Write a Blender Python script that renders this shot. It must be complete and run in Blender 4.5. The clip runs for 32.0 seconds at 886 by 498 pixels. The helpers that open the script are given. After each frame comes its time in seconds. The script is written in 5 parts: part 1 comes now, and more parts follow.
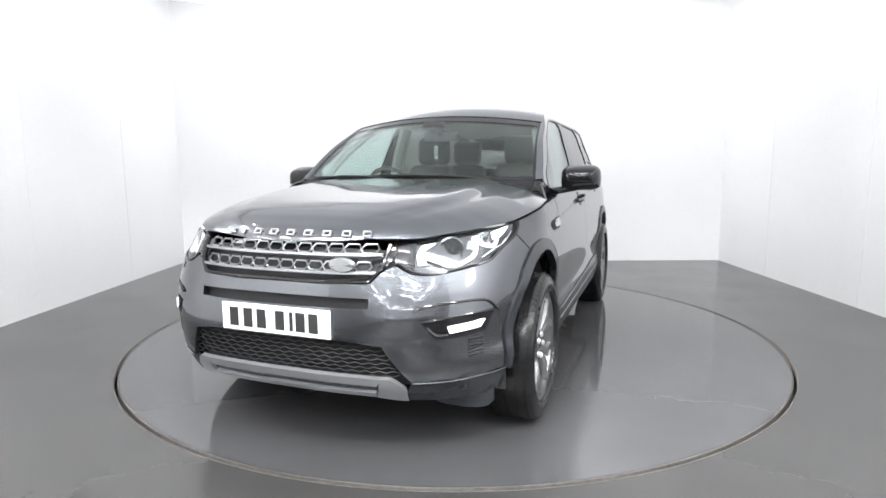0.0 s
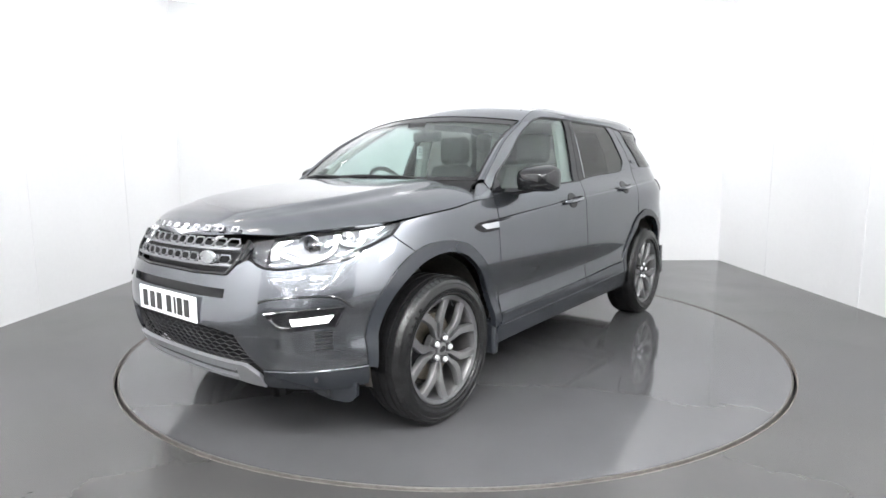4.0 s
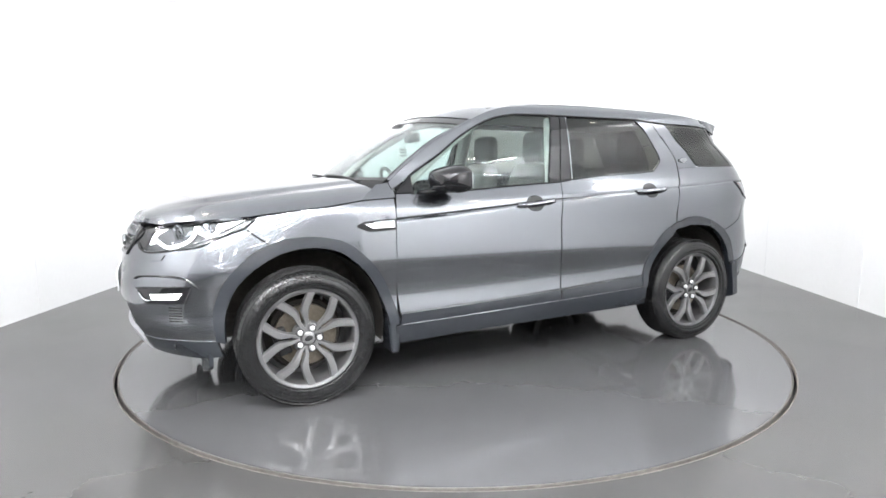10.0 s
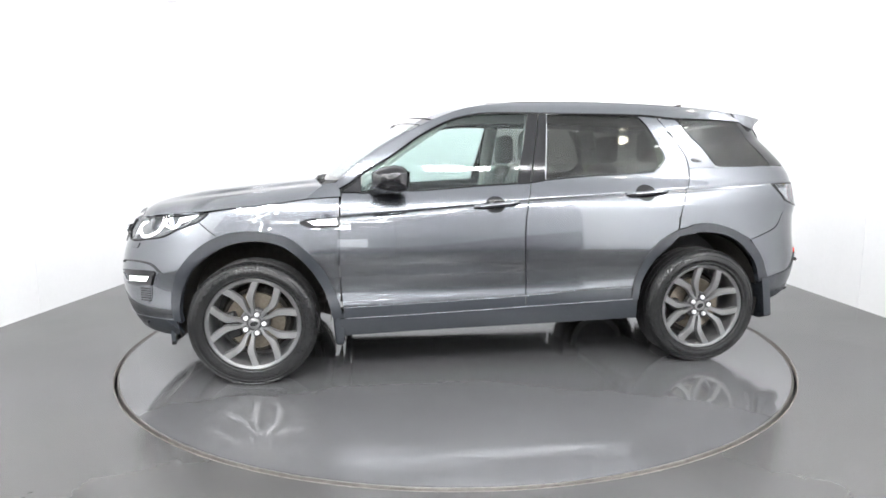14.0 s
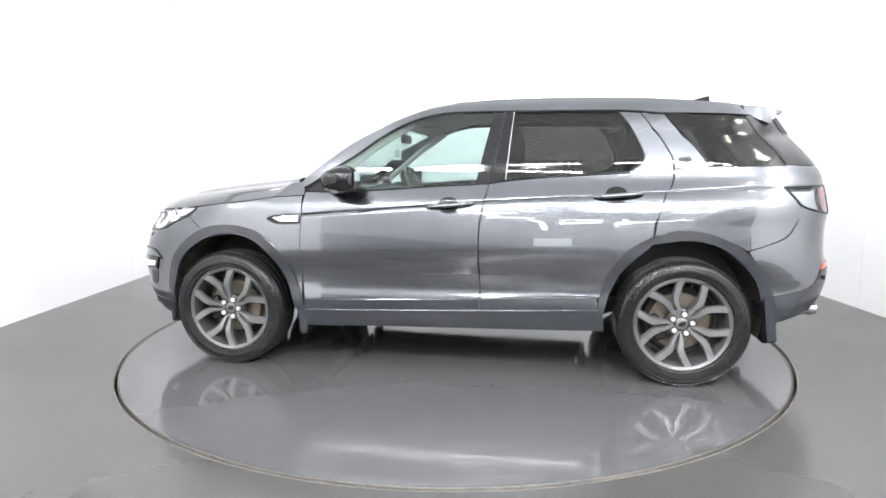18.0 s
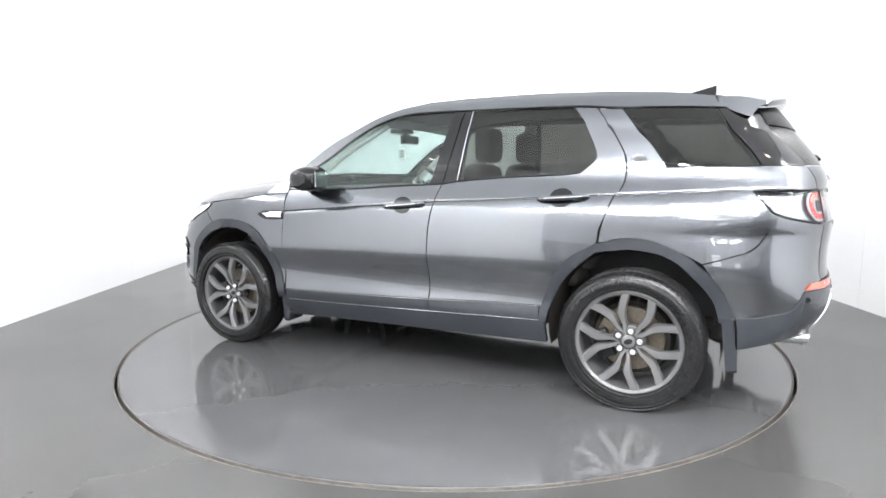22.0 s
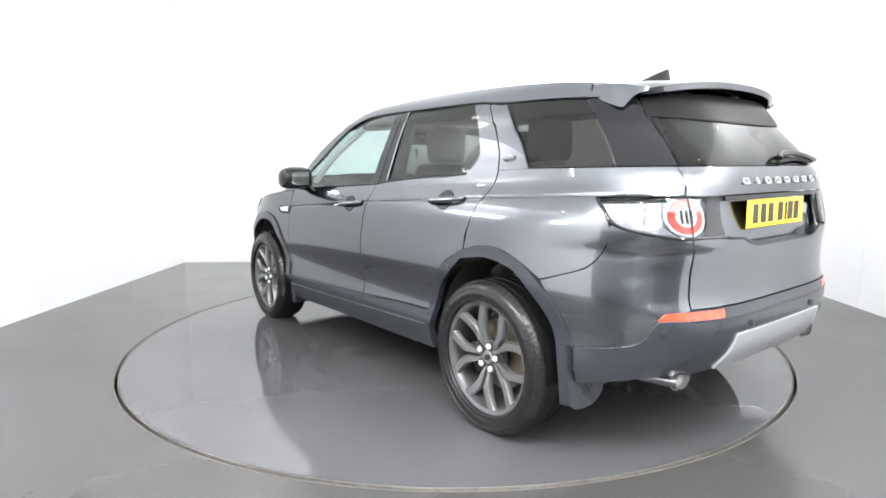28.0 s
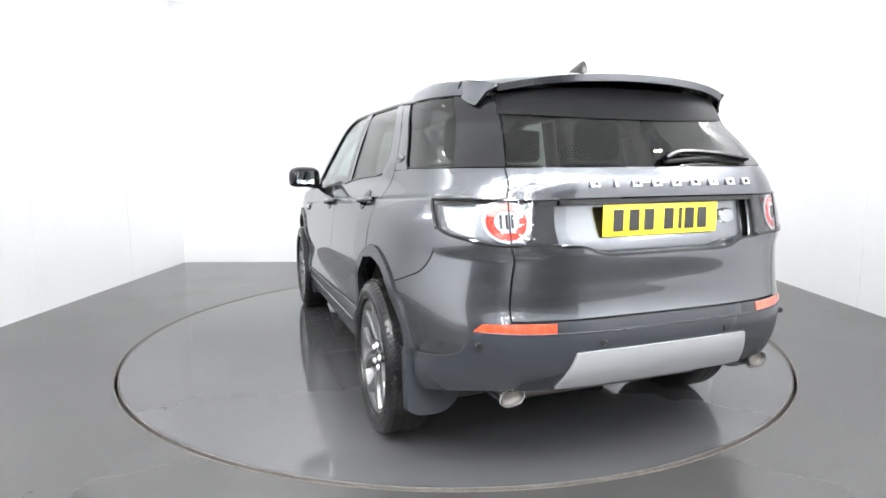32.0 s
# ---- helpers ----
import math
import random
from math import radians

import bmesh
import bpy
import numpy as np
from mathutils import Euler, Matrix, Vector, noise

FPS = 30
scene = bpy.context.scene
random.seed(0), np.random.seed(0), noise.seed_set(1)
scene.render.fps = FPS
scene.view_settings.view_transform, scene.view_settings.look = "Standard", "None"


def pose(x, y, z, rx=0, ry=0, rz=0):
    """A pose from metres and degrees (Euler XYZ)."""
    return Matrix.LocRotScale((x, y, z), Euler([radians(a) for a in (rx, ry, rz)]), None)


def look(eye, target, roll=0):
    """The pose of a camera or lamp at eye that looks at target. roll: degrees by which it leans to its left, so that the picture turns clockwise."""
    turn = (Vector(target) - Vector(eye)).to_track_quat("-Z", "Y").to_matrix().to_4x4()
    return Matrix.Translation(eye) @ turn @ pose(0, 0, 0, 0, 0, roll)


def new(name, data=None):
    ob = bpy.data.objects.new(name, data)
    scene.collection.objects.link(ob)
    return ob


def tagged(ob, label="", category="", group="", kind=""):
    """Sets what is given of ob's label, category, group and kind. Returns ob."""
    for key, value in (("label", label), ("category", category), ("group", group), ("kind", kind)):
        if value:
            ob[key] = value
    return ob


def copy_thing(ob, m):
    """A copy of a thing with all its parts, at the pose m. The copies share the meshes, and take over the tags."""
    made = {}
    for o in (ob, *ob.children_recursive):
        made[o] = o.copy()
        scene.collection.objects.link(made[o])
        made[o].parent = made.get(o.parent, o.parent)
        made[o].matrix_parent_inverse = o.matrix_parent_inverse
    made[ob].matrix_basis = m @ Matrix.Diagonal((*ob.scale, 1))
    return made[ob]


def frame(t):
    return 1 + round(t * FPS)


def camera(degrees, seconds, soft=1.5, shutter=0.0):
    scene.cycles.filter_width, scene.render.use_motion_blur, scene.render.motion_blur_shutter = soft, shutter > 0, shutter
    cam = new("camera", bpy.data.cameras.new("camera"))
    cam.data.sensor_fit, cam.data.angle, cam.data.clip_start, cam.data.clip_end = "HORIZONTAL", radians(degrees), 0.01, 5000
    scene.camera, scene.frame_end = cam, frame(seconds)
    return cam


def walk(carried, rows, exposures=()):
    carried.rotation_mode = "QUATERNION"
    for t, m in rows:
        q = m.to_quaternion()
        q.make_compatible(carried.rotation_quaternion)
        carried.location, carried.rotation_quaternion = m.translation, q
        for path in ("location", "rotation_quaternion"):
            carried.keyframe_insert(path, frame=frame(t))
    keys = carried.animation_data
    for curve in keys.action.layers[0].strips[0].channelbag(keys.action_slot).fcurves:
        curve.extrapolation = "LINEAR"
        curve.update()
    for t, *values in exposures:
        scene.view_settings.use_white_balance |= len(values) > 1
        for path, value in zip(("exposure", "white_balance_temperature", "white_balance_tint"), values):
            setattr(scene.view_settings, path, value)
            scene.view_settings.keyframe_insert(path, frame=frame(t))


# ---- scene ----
cam = camera(74.675, 32.0, soft=1.6)
EYE = (0.0, -4.34, 1.234)
VIEW = look(EYE, (-0.0155 * 10, -4.34 + 10 * 0.99988, 1.234 - 10 * math.tan(0.138)), -0.367)
# the camera opens its iris as the car shows its side
IRIS = [(0.0, 0.12), (3.0, 0.18), (6.0, 0.44), (9.0, 0.54), (13.0, 0.54), (24.0, 0.58), (28.0, 0.58), (30.0, 0.42), (32.0, 0.34)]
walk(cam, [(0.0, VIEW), (32.0, VIEW)], IRIS)

# the room: a white photo bay, open to a workshop behind the camera
WEST, EAST, NORTH, SOUTH, HIGH = -3.605, 3.545, 3.355, -20.0, 3.6
RING, RING_Y = 2.284, 0.042
LIFT = 0.012  # car datum over the floor
# turn of the platform (degrees of the car's nose), its axis in the car's space
TURN = [(0, 249.78), (3, 236.64), (6, 223.48), (9, 210.32), (12, 197.28), (15, 184.26), (18, 171.19),
        (21, 158.19), (24, 145.31), (27, 132.60), (29.5, 121.85), (32, 111.06)]
AXIS = (0.0805, -0.0433)

# ---- light ----
world = bpy.data.worlds.new("world")
world.use_nodes = True
world.node_tree.nodes["Background"].inputs[0].default_value = (0.9, 0.95, 1.0, 1)
world.node_tree.nodes["Background"].inputs[1].default_value = 0.02
scene.world = world


def area(name, m, sx, sy, watts, colour=(0.985, 0.99, 1.0)):
    d = bpy.data.lights.new(name, "AREA")
    d.shape, d.size, d.size_y, d.energy, d.color = "RECTANGLE", sx, sy, watts, colour
    ob = new(name, d)
    ob.matrix_world = m
    return ob


# unseen strips, added over the canopy's edge to brighten the white walls
area("light_back_wash", look((0, 2.52, 3.35), (0, 2.80, 0.0)), 5.6, 0.3, 90)
area("light_east_wash", look((3.20, -0.4, 3.35), (3.30, -0.4, 0.0)), 0.58, 6.6, 172)
# extra unseen strip, added to brighten what the doors reflect
area("light_east_wash_front", look((3.20, -2.5, 3.30), (3.36, -2.5, 0.0)), 0.58, 3.4, 125)
area("light_west_wash", look((-3.23, -0.4, 3.35), (-3.33, -0.4, 0.0)), 0.58, 6.6, 150)

# ---- materials ----
def material(name, base, rough=0.5, metal=0.0, coat=0.0, grain=0.0, scale=60.0, vary=0.0, bump=0.0, spec=0.5, coat_rough=0.03, emit=0.0):
    m = bpy.data.materials.new(name)
    m.use_nodes = True
    n, l = m.node_tree.nodes, m.node_tree.links
    p = n["Principled BSDF"]
    p.inputs["Base Color"].default_value = (*base, 1)
    p.inputs["Roughness"].default_value = rough
    p.inputs["Metallic"].default_value = metal
    p.inputs["Coat Weight"].default_value = coat
    p.inputs["Coat Roughness"].default_value = coat_rough
    p.inputs["Specular IOR Level"].default_value = spec
    if emit:
        p.inputs["Emission Color"].default_value = (*base, 1)
        p.inputs["Emission Strength"].default_value = emit
    tc = n.new("ShaderNodeTexCoord")
    if vary:
        big = n.new("ShaderNodeTexNoise")
        big.inputs["Scale"].default_value, big.inputs["Detail"].default_value = 1.3, 5
        fine = n.new("ShaderNodeTexNoise")
        fine.inputs["Scale"].default_value, fine.inputs["Detail"].default_value = scale, 3
        add = n.new("ShaderNodeMath")
        add.operation = "ADD"
        l.new(tc.outputs["Object"], big.inputs["Vector"])
        l.new(tc.outputs["Object"], fine.inputs["Vector"])
        l.new(big.outputs[0], add.inputs[0])
        l.new(fine.outputs[0], add.inputs[1])
        ramp = n.new("ShaderNodeMapRange")
        ramp.inputs[1].default_value, ramp.inputs[2].default_value = 0.6, 1.4
        ramp.inputs[3].default_value, ramp.inputs[4].default_value = 1 - vary, 1 + vary
        l.new(add.outputs[0], ramp.inputs[0])
        mul = n.new("ShaderNodeVectorMath")
        mul.operation = "SCALE"
        mul.inputs[0].default_value = base
        l.new(ramp.outputs[0], mul.inputs["Scale"])
        l.new(mul.outputs[0], p.inputs["Base Color"])
    if grain:
        gr = n.new("ShaderNodeTexNoise")
        gr.inputs["Scale"].default_value, gr.inputs["Detail"].default_value = scale * 0.35, 4
        l.new(tc.outputs["Object"], gr.inputs["Vector"])
        mr = n.new("ShaderNodeMapRange")
        mr.inputs[3].default_value, mr.inputs[4].default_value = max(0.01, rough - grain), rough + grain
        l.new(gr.outputs[0], mr.inputs[0])
        l.new(mr.outputs[0], p.inputs["Roughness"])
    if bump:
        bt = n.new("ShaderNodeTexNoise")
        bt.inputs["Scale"].default_value, bt.inputs["Detail"].default_value = scale, 4
        l.new(tc.outputs["Object"], bt.inputs["Vector"])
        bn = n.new("ShaderNodeBump")
        bn.inputs["Strength"].default_value, bn.inputs["Distance"].default_value = bump, 0.002
        l.new(bt.outputs[0], bn.inputs["Height"])
        l.new(bn.outputs[0], p.inputs["Normal"])
    return m


def glass(name, tint, ior=1.5, rough=0.0):
    m = bpy.data.materials.new(name)
    m.use_nodes = True
    n, l = m.node_tree.nodes, m.node_tree.links
    n.remove(n["Principled BSDF"])
    tr, gl, mix, fr = n.new("ShaderNodeBsdfTransparent"), n.new("ShaderNodeBsdfGlossy"), n.new("ShaderNodeMixShader"), n.new("ShaderNodeLayerWeight")
    power, scale = n.new("ShaderNodeMath"), n.new("ShaderNodeMapRange")
    tr.inputs[0].default_value = (*tint, 1)
    gl.inputs["Roughness"].default_value = rough
    fr.inputs["Blend"].default_value = 0.5
    power.operation, power.inputs[1].default_value = "POWER", 5
    scale.inputs[3].default_value, scale.inputs[4].default_value = ((ior - 1) / (ior + 1)) ** 2, 1.0
    l.new(fr.outputs["Facing"], power.inputs[0])
    l.new(power.outputs[0], scale.inputs[0])
    l.new(scale.outputs[0], mix.inputs[0])
    l.new(tr.outputs[0], mix.inputs[1])
    l.new(gl.outputs[0], mix.inputs[2])
    l.new(mix.outputs[0], n["Material Output"].inputs[0])
    return m


PAINT = material("grey_metallic_paint", (0.113, 0.120, 0.133), 0.265, 1.0, 1.0, vary=0.05, scale=900, coat_rough=0.012)
PAINT.node_tree.nodes["Principled BSDF"].inputs["Coat IOR"].default_value = 1.66
PAINT.node_tree.nodes["Principled BSDF"].inputs["Specular Tint"].default_value = (0.42, 0.43, 0.45, 1)
CLAD = material("satin_grey_cladding", (0.019, 0.0215, 0.026), 0.27, 0.0, 0.0, vary=0.06, scale=60, coat_rough=0.3, spec=0.5)
BLACK = material("black_plastic", (0.010, 0.010, 0.011), 0.5, grain=0.1, scale=180, vary=0.15, spec=0.3)
GLOSS = material("gloss_black", (0.006, 0.006, 0.007), 0.06, vary=0.05, spec=0.45)
REFLECTED_DARK = material("dark_glass_reflection", (0.005, 0.005, 0.0055), 0.4, vary=0.1, scale=90, spec=0.12)
LINER = material("dusty_black_liner", (0.036, 0.033, 0.030), 0.9, vary=0.35, scale=30, spec=0.1)
RUBBER = material("tyre_rubber", (0.0085, 0.0085, 0.0088), 0.24, vary=0.25, scale=120, bump=0.12, spec=0.32)
ALLOY = material("grey_alloy", (0.205, 0.205, 0.208), 0.33, 0.75, 0.3, vary=0.08, scale=200, grain=0.05)
ALLOY_RIM = material("grey_alloy_rim", (0.13, 0.13, 0.132), 0.36, 0.7, 0.2, vary=0.1, scale=60)
ALLOY_DARK = material("dark_alloy", (0.07, 0.07, 0.072), 0.45, 0.6, vary=0.15, scale=40)
DISC = material("worn_steel_disc", (0.17, 0.148, 0.118), 0.45, 0.8, vary=0.3, scale=60)
CHROME = material("chrome", (0.72, 0.73, 0.75), 0.08, 1.0, vary=0.03)
PIPE = material("dull_steel_pipe", (0.48, 0.48, 0.49), 0.24, 1.0, vary=0.08, scale=30)
BADGE = material("grey_badge_metal", (0.34, 0.35, 0.36), 0.25, 0.8, vary=0.05)
SKID = material("satin_grey_skid_paint", (0.27, 0.275, 0.285), 0.38, 0.6, 0.2, vary=0.05, scale=300)
NUT = material("bright_wheel_nut", (0.72, 0.72, 0.73), 0.32, 0.6, vary=0.05)
SILVER = material("satin_silver", (0.42, 0.43, 0.45), 0.38, 0.6, 0.2, vary=0.05, scale=300)
GREYMET = material("grille_silver", (0.22, 0.225, 0.235), 0.3, 0.8, vary=0.05)
WHITE_PLATE = material("white_reflective_plate", (0.82, 0.83, 0.84), 0.35, vary=0.02)
YELLOW_PLATE = material("yellow_reflective_plate", (0.85, 0.62, 0.03), 0.35, vary=0.02)
INK = material("black_ink", (0.015, 0.015, 0.015), 0.5)
LETTER = material("bright_silver_paint", (0.50, 0.50, 0.52), 0.25, 0.5, vary=0.03)
HEADBACK = material("dark_headlamp_bowl", (0.10, 0.10, 0.105), 0.28, 0.35, vary=0.15, scale=40)
PINK = material("pale_red_lens", (0.72, 0.22, 0.19), 0.12, coat=1.0, vary=0.15, scale=120)
RED = material("red_lens", (0.62, 0.035, 0.02), 0.12, coat=1.0, vary=0.08, scale=120)
ORANGE = material("amber_red_reflector", (0.74, 0.055, 0.022), 0.15, coat=1.0, vary=0.45, scale=38)
SMOKE = material("dark_lamp_segment", (0.014, 0.013, 0.014), 0.3, vary=0.2, scale=200, spec=0.2)
LAMPWHITE = material("white_lamp_optics", (0.5, 0.51, 0.53), 0.12, 0.8, coat=0.5, vary=0.08, scale=90)
REFLECTOR = material("grey_reflector", (0.30, 0.31, 0.33), 0.18, 0.9, vary=0.1, scale=40)
DRL = material("lit_white_lamp", (1.0, 1.0, 1.0), 0.3, emit=1.5)
LEATHER = material("grey_brown_leather", (0.075, 0.068, 0.064), 0.5, vary=0.12, scale=14)
TRIM = material("dark_cabin_trim", (0.03, 0.03, 0.032), 0.6, vary=0.2, scale=90, bump=0.2)
PALE = material("pale_cabin_lining", (0.52, 0.51, 0.48), 0.85, vary=0.05, scale=150, bump=0.1)
CLEAR = glass("clear_green_glass", (0.83, 0.895, 0.88))
PRIVACY = glass("privacy_glass", (0.46, 0.465, 0.45))
LENS = glass("lamp_lens", (0.93, 0.94, 0.95), 1.38)
MIRRORGLASS = material("mirror_glass", (0.75, 0.8, 0.8), 0.02, 1.0)
CARD = material("printed_card", (0.75, 0.75, 0.74), 0.6, vary=0.05)
WALL = material("white_wall_paint", (0.80, 0.80, 0.805), 0.6, vary=0.02, scale=25, bump=0.05)
CEIL = material("white_ceiling_paint", (0.74, 0.74, 0.745), 0.7, vary=0.02)
# the emission is added to brighten the bonnet, roof and floor
CANOPY = material("glowing_canopy_sheet", (0.96, 0.98, 1.0), 0.8, emit=0.70)
WORKSHOP_DARK = material("dark_workshop_grey", (0.10, 0.10, 0.105), 0.5, vary=0.2, scale=9)
JOINT = material("wall_joint_filler", (0.73, 0.73, 0.735), 0.7, vary=0.05)
WORKSHOP = material("grey_workshop_paint", (0.42, 0.42, 0.43), 0.7, vary=0.12, scale=12)
TUBE = material("fluorescent_tube", (0.98, 0.99, 1.0), 0.4, emit=175.0)
WORKTUBE = material("workshop_batten_diffuser", (0.98, 0.99, 1.0), 0.4, emit=48.0)
WARMLAMP = material("warm_lamp_glass", (1.0, 0.90, 0.74), 0.4, emit=45.0)
WALLLAMP = material("wall_lamp_diffuser", (0.99, 0.99, 1.0), 0.4, emit=9.0)
PANEL = material("glow_panel", (0.95, 0.98, 1.0), 0.5, emit=2.6)
CHIPPED = material("chipped_concrete_edge", (0.10, 0.088, 0.078), 0.6, vary=0.6, scale=24, bump=0.3)
GAP = material("dark_floor_gap", (0.006, 0.006, 0.006), 0.9)
STEEL = material("worn_steel_edge", (0.15, 0.14, 0.13), 0.4, 0.7, vary=0.3, scale=30)


def floor_material(name, base, low, high, dust=0.0):
    m = material(name, base, 0.14, vary=0.05 + dust, scale=4, spec=0.5)
    n, l = m.node_tree.nodes, m.node_tree.links
    p, tc = n["Principled BSDF"], n["Texture Coordinate"]
    smear = n.new("ShaderNodeTexNoise")
    smear.inputs["Scale"].default_value, smear.inputs["Detail"].default_value, smear.inputs["Roughness"].default_value = 1.6, 3, 0.5
    l.new(tc.outputs["Object"], smear.inputs["Vector"])
    mr = n.new("ShaderNodeMapRange")
    mr.inputs[1].default_value, mr.inputs[2].default_value, mr.inputs[3].default_value, mr.inputs[4].default_value = 0.35, 0.75, low, high
    l.new(smear.outputs[0], mr.inputs[0])
    l.new(mr.outputs[0], p.inputs["Roughness"])
    wave = n.new("ShaderNodeTexNoise")
    wave.inputs["Scale"].default_value, wave.inputs["Detail"].default_value = 9, 2
    l.new(tc.outputs["Object"], wave.inputs["Vector"])
    bn = n.new("ShaderNodeBump")
    bn.inputs["Strength"].default_value, bn.inputs["Distance"].default_value = 0.03, 0.01
    l.new(wave.outputs[0], bn.inputs["Height"])
    l.new(bn.outputs[0], p.inputs["Normal"])
    return m


FLOOR = floor_material("grey_worn_floor_paint", (0.044, 0.0431, 0.0428), 0.18, 0.25, 0.03)
DECK = floor_material("grey_gloss_platform_paint", (0.063, 0.063, 0.0655), 0.05, 0.12)

# ---- building helpers ----
def mesh_of(name, verts, faces, mat, smooth=True):
    me = bpy.data.meshes.new(name)
    me.from_pydata([tuple(v) for v in verts], [], faces)
    me.materials.append(mat)
    if smooth:
        me.polygons.foreach_set("use_smooth", [True] * len(me.polygons))
    me.update()
    return me


def part(name, bm, mat, parent, label=""):
    """One mesh object under a thing or part, from a bmesh or a finished mesh."""
    if isinstance(bm, bmesh.types.BMesh):
        me = bpy.data.meshes.new(name)
        bm.to_mesh(me)
        bm.free()
        me.materials.append(mat)
        me.polygons.foreach_set("use_smooth", [True] * len(me.polygons))
    else:
        me = bm
    ob = new(name, me)
    if parent is not None:
        ob.parent = parent
    if label:
        tagged(ob, label)
    ob.data.set_sharp_from_angle(angle=radians(38))
    return ob


def joined(name, pieces, mat):
    """One mesh from several (verts, faces) pieces."""
    V, Fc = [], []
    for v, f in pieces:
        k = len(V)
        V.extend(v)
        Fc.extend([[i + k for i in q] for q in f])
    return mesh_of(name, V, Fc, mat)


def box(cx, cy, cz, sx, sy, sz, turn=None):
    v = [Vector((x * sx / 2, y * sy / 2, z * sz / 2)) for x in (-1, 1) for y in (-1, 1) for z in (-1, 1)]
    if turn is not None:
        v = [turn @ q for q in v]
    v = [(q[0] + cx, q[1] + cy, q[2] + cz) for q in v]
    return v, [[0, 1, 3, 2], [4, 6, 7, 5], [0, 4, 5, 1], [2, 3, 7, 6], [0, 2, 6, 4], [1, 5, 7, 3]]


def rounded(cx, cy, cz, sx, sy, sz, r=0.02, seg=3, taper=(1, 1)):
    """A bevelled block as a bmesh; taper scales the top in x and y."""
    bm = bmesh.new()
    bmesh.ops.create_cube(bm, size=1)
    for v in bm.verts:
        k = taper if v.co.z > 0 else (1, 1)
        v.co = Vector((v.co.x * sx * k[0], v.co.y * sy * k[1], v.co.z * sz))
    bmesh.ops.bevel(bm, geom=list(bm.edges), offset=r, segments=seg, affect="EDGES", profile=0.5)
    bmesh.ops.translate(bm, verts=bm.verts, vec=(cx, cy, cz))
    return bm


def turned(profile, axis="y", seg=48, at=(0, 0, 0)):
    """Lathe: profile of (radius, along) round an axis."""
    V, Fc = [], []
    for i in range(seg):
        a = 2 * math.pi * i / seg
        for r, h in profile:
            p = {"y": (r * math.cos(a), h, r * math.sin(a)), "x": (h, r * math.cos(a), r * math.sin(a)), "z": (r * math.cos(a), r * math.sin(a), h)}[axis]
            V.append((p[0] + at[0], p[1] + at[1], p[2] + at[2]))
    n = len(profile)
    for i in range(seg):
        j = (i + 1) % seg
        for k in range(n - 1):
            Fc.append([i * n + k, j * n + k, j * n + k + 1, i * n + k + 1])
    return V, Fc


def tube(points, radius, seg=10, flat=1.0):
    """A round rod along points, closed at both ends."""
    P = [Vector(p) for p in points]
    V, Fc = [], []
    for i, p in enumerate(P):
        d = (P[min(i + 1, len(P) - 1)] - P[max(i - 1, 0)]).normalized()
        up = Vector((0, 0, 1)) if abs(d.z) < 0.9 else Vector((1, 0, 0))
        a = d.cross(up).normalized()
        b = a.cross(d).normalized()
        for k in range(seg):
            t = 2 * math.pi * k / seg
            V.append(tuple(p + a * radius * math.cos(t) + b * radius * flat * math.sin(t)))
    for i in range(len(P) - 1):
        for k in range(seg):
            Fc.append([i * seg + k, i * seg + (k + 1) % seg, (i + 1) * seg + (k + 1) % seg, (i + 1) * seg + k])
    Fc.append(list(range(seg))[::-1])
    Fc.append([(len(P) - 1) * seg + k for k in range(seg)])
    return V, Fc


# ---- the car's skin: half outline per height; w 0 to 1 front corner, 1 to 2 flank, 2 to 3 rear corner ----
BZ = [.18, .24, .30, .36, .425, .46, .50, .55, .60, .65, .72, .80, .90, .95, 1.0, 1.05, 1.10, 1.14, 1.27, 1.40, 1.54, 1.60, 1.64]
BY = [.835, .862, .884, .900, .907, .902, .893, .890, .894, .902, .911, .906, .895, .889, .880, .861, .831, .806, .765, .722, .668, .62, .56]
FZ, FX = [.18, .25, .35, .45, .56, .68, .78, .86, .93, .98, 1.02, 1.06], [2.065, 2.135, 2.205, 2.246, 2.268, 2.258, 2.241, 2.219, 2.186, 2.145, 2.09, 2.0]
RZ = [.18, .30, .42, .50, .58, .66, .72, .80, .95, 1.03, 1.10, 1.17, 1.23, 1.40, 1.54, 1.60]
RX = [2.05, 2.13, 2.20, 2.25, 2.27, 2.268, 2.255, 2.255, 2.265, 2.240, 2.226, 2.226, 2.199, 2.084, 1.97, 1.90]
NF, NR = ([.65, .85, 1.0], [3.1, 2.7, 2.35]), ([.6, .9, 1.1, 1.2, 1.4, 1.55], [4, 3.6, 4.5, 4.2, 3.15, 3.4])
X0F, X0R = 1.2, -1.2


def ease(z, a, b):
    a, b = np.array(a), np.array(b)
    d = np.gradient(b, a)
    z = np.clip(z, a[0], a[-1])
    i = np.clip(np.searchsorted(a, z) - 1, 0, len(a) - 2)
    h = a[i + 1] - a[i]
    t = (z - a[i]) / h
    return (2 * t**3 - 3 * t**2 + 1) * b[i] + (t**3 - 2 * t**2 + t) * h * d[i] + (-2 * t**3 + 3 * t**2) * b[i + 1] + (t**3 - t**2) * h * d[i + 1]


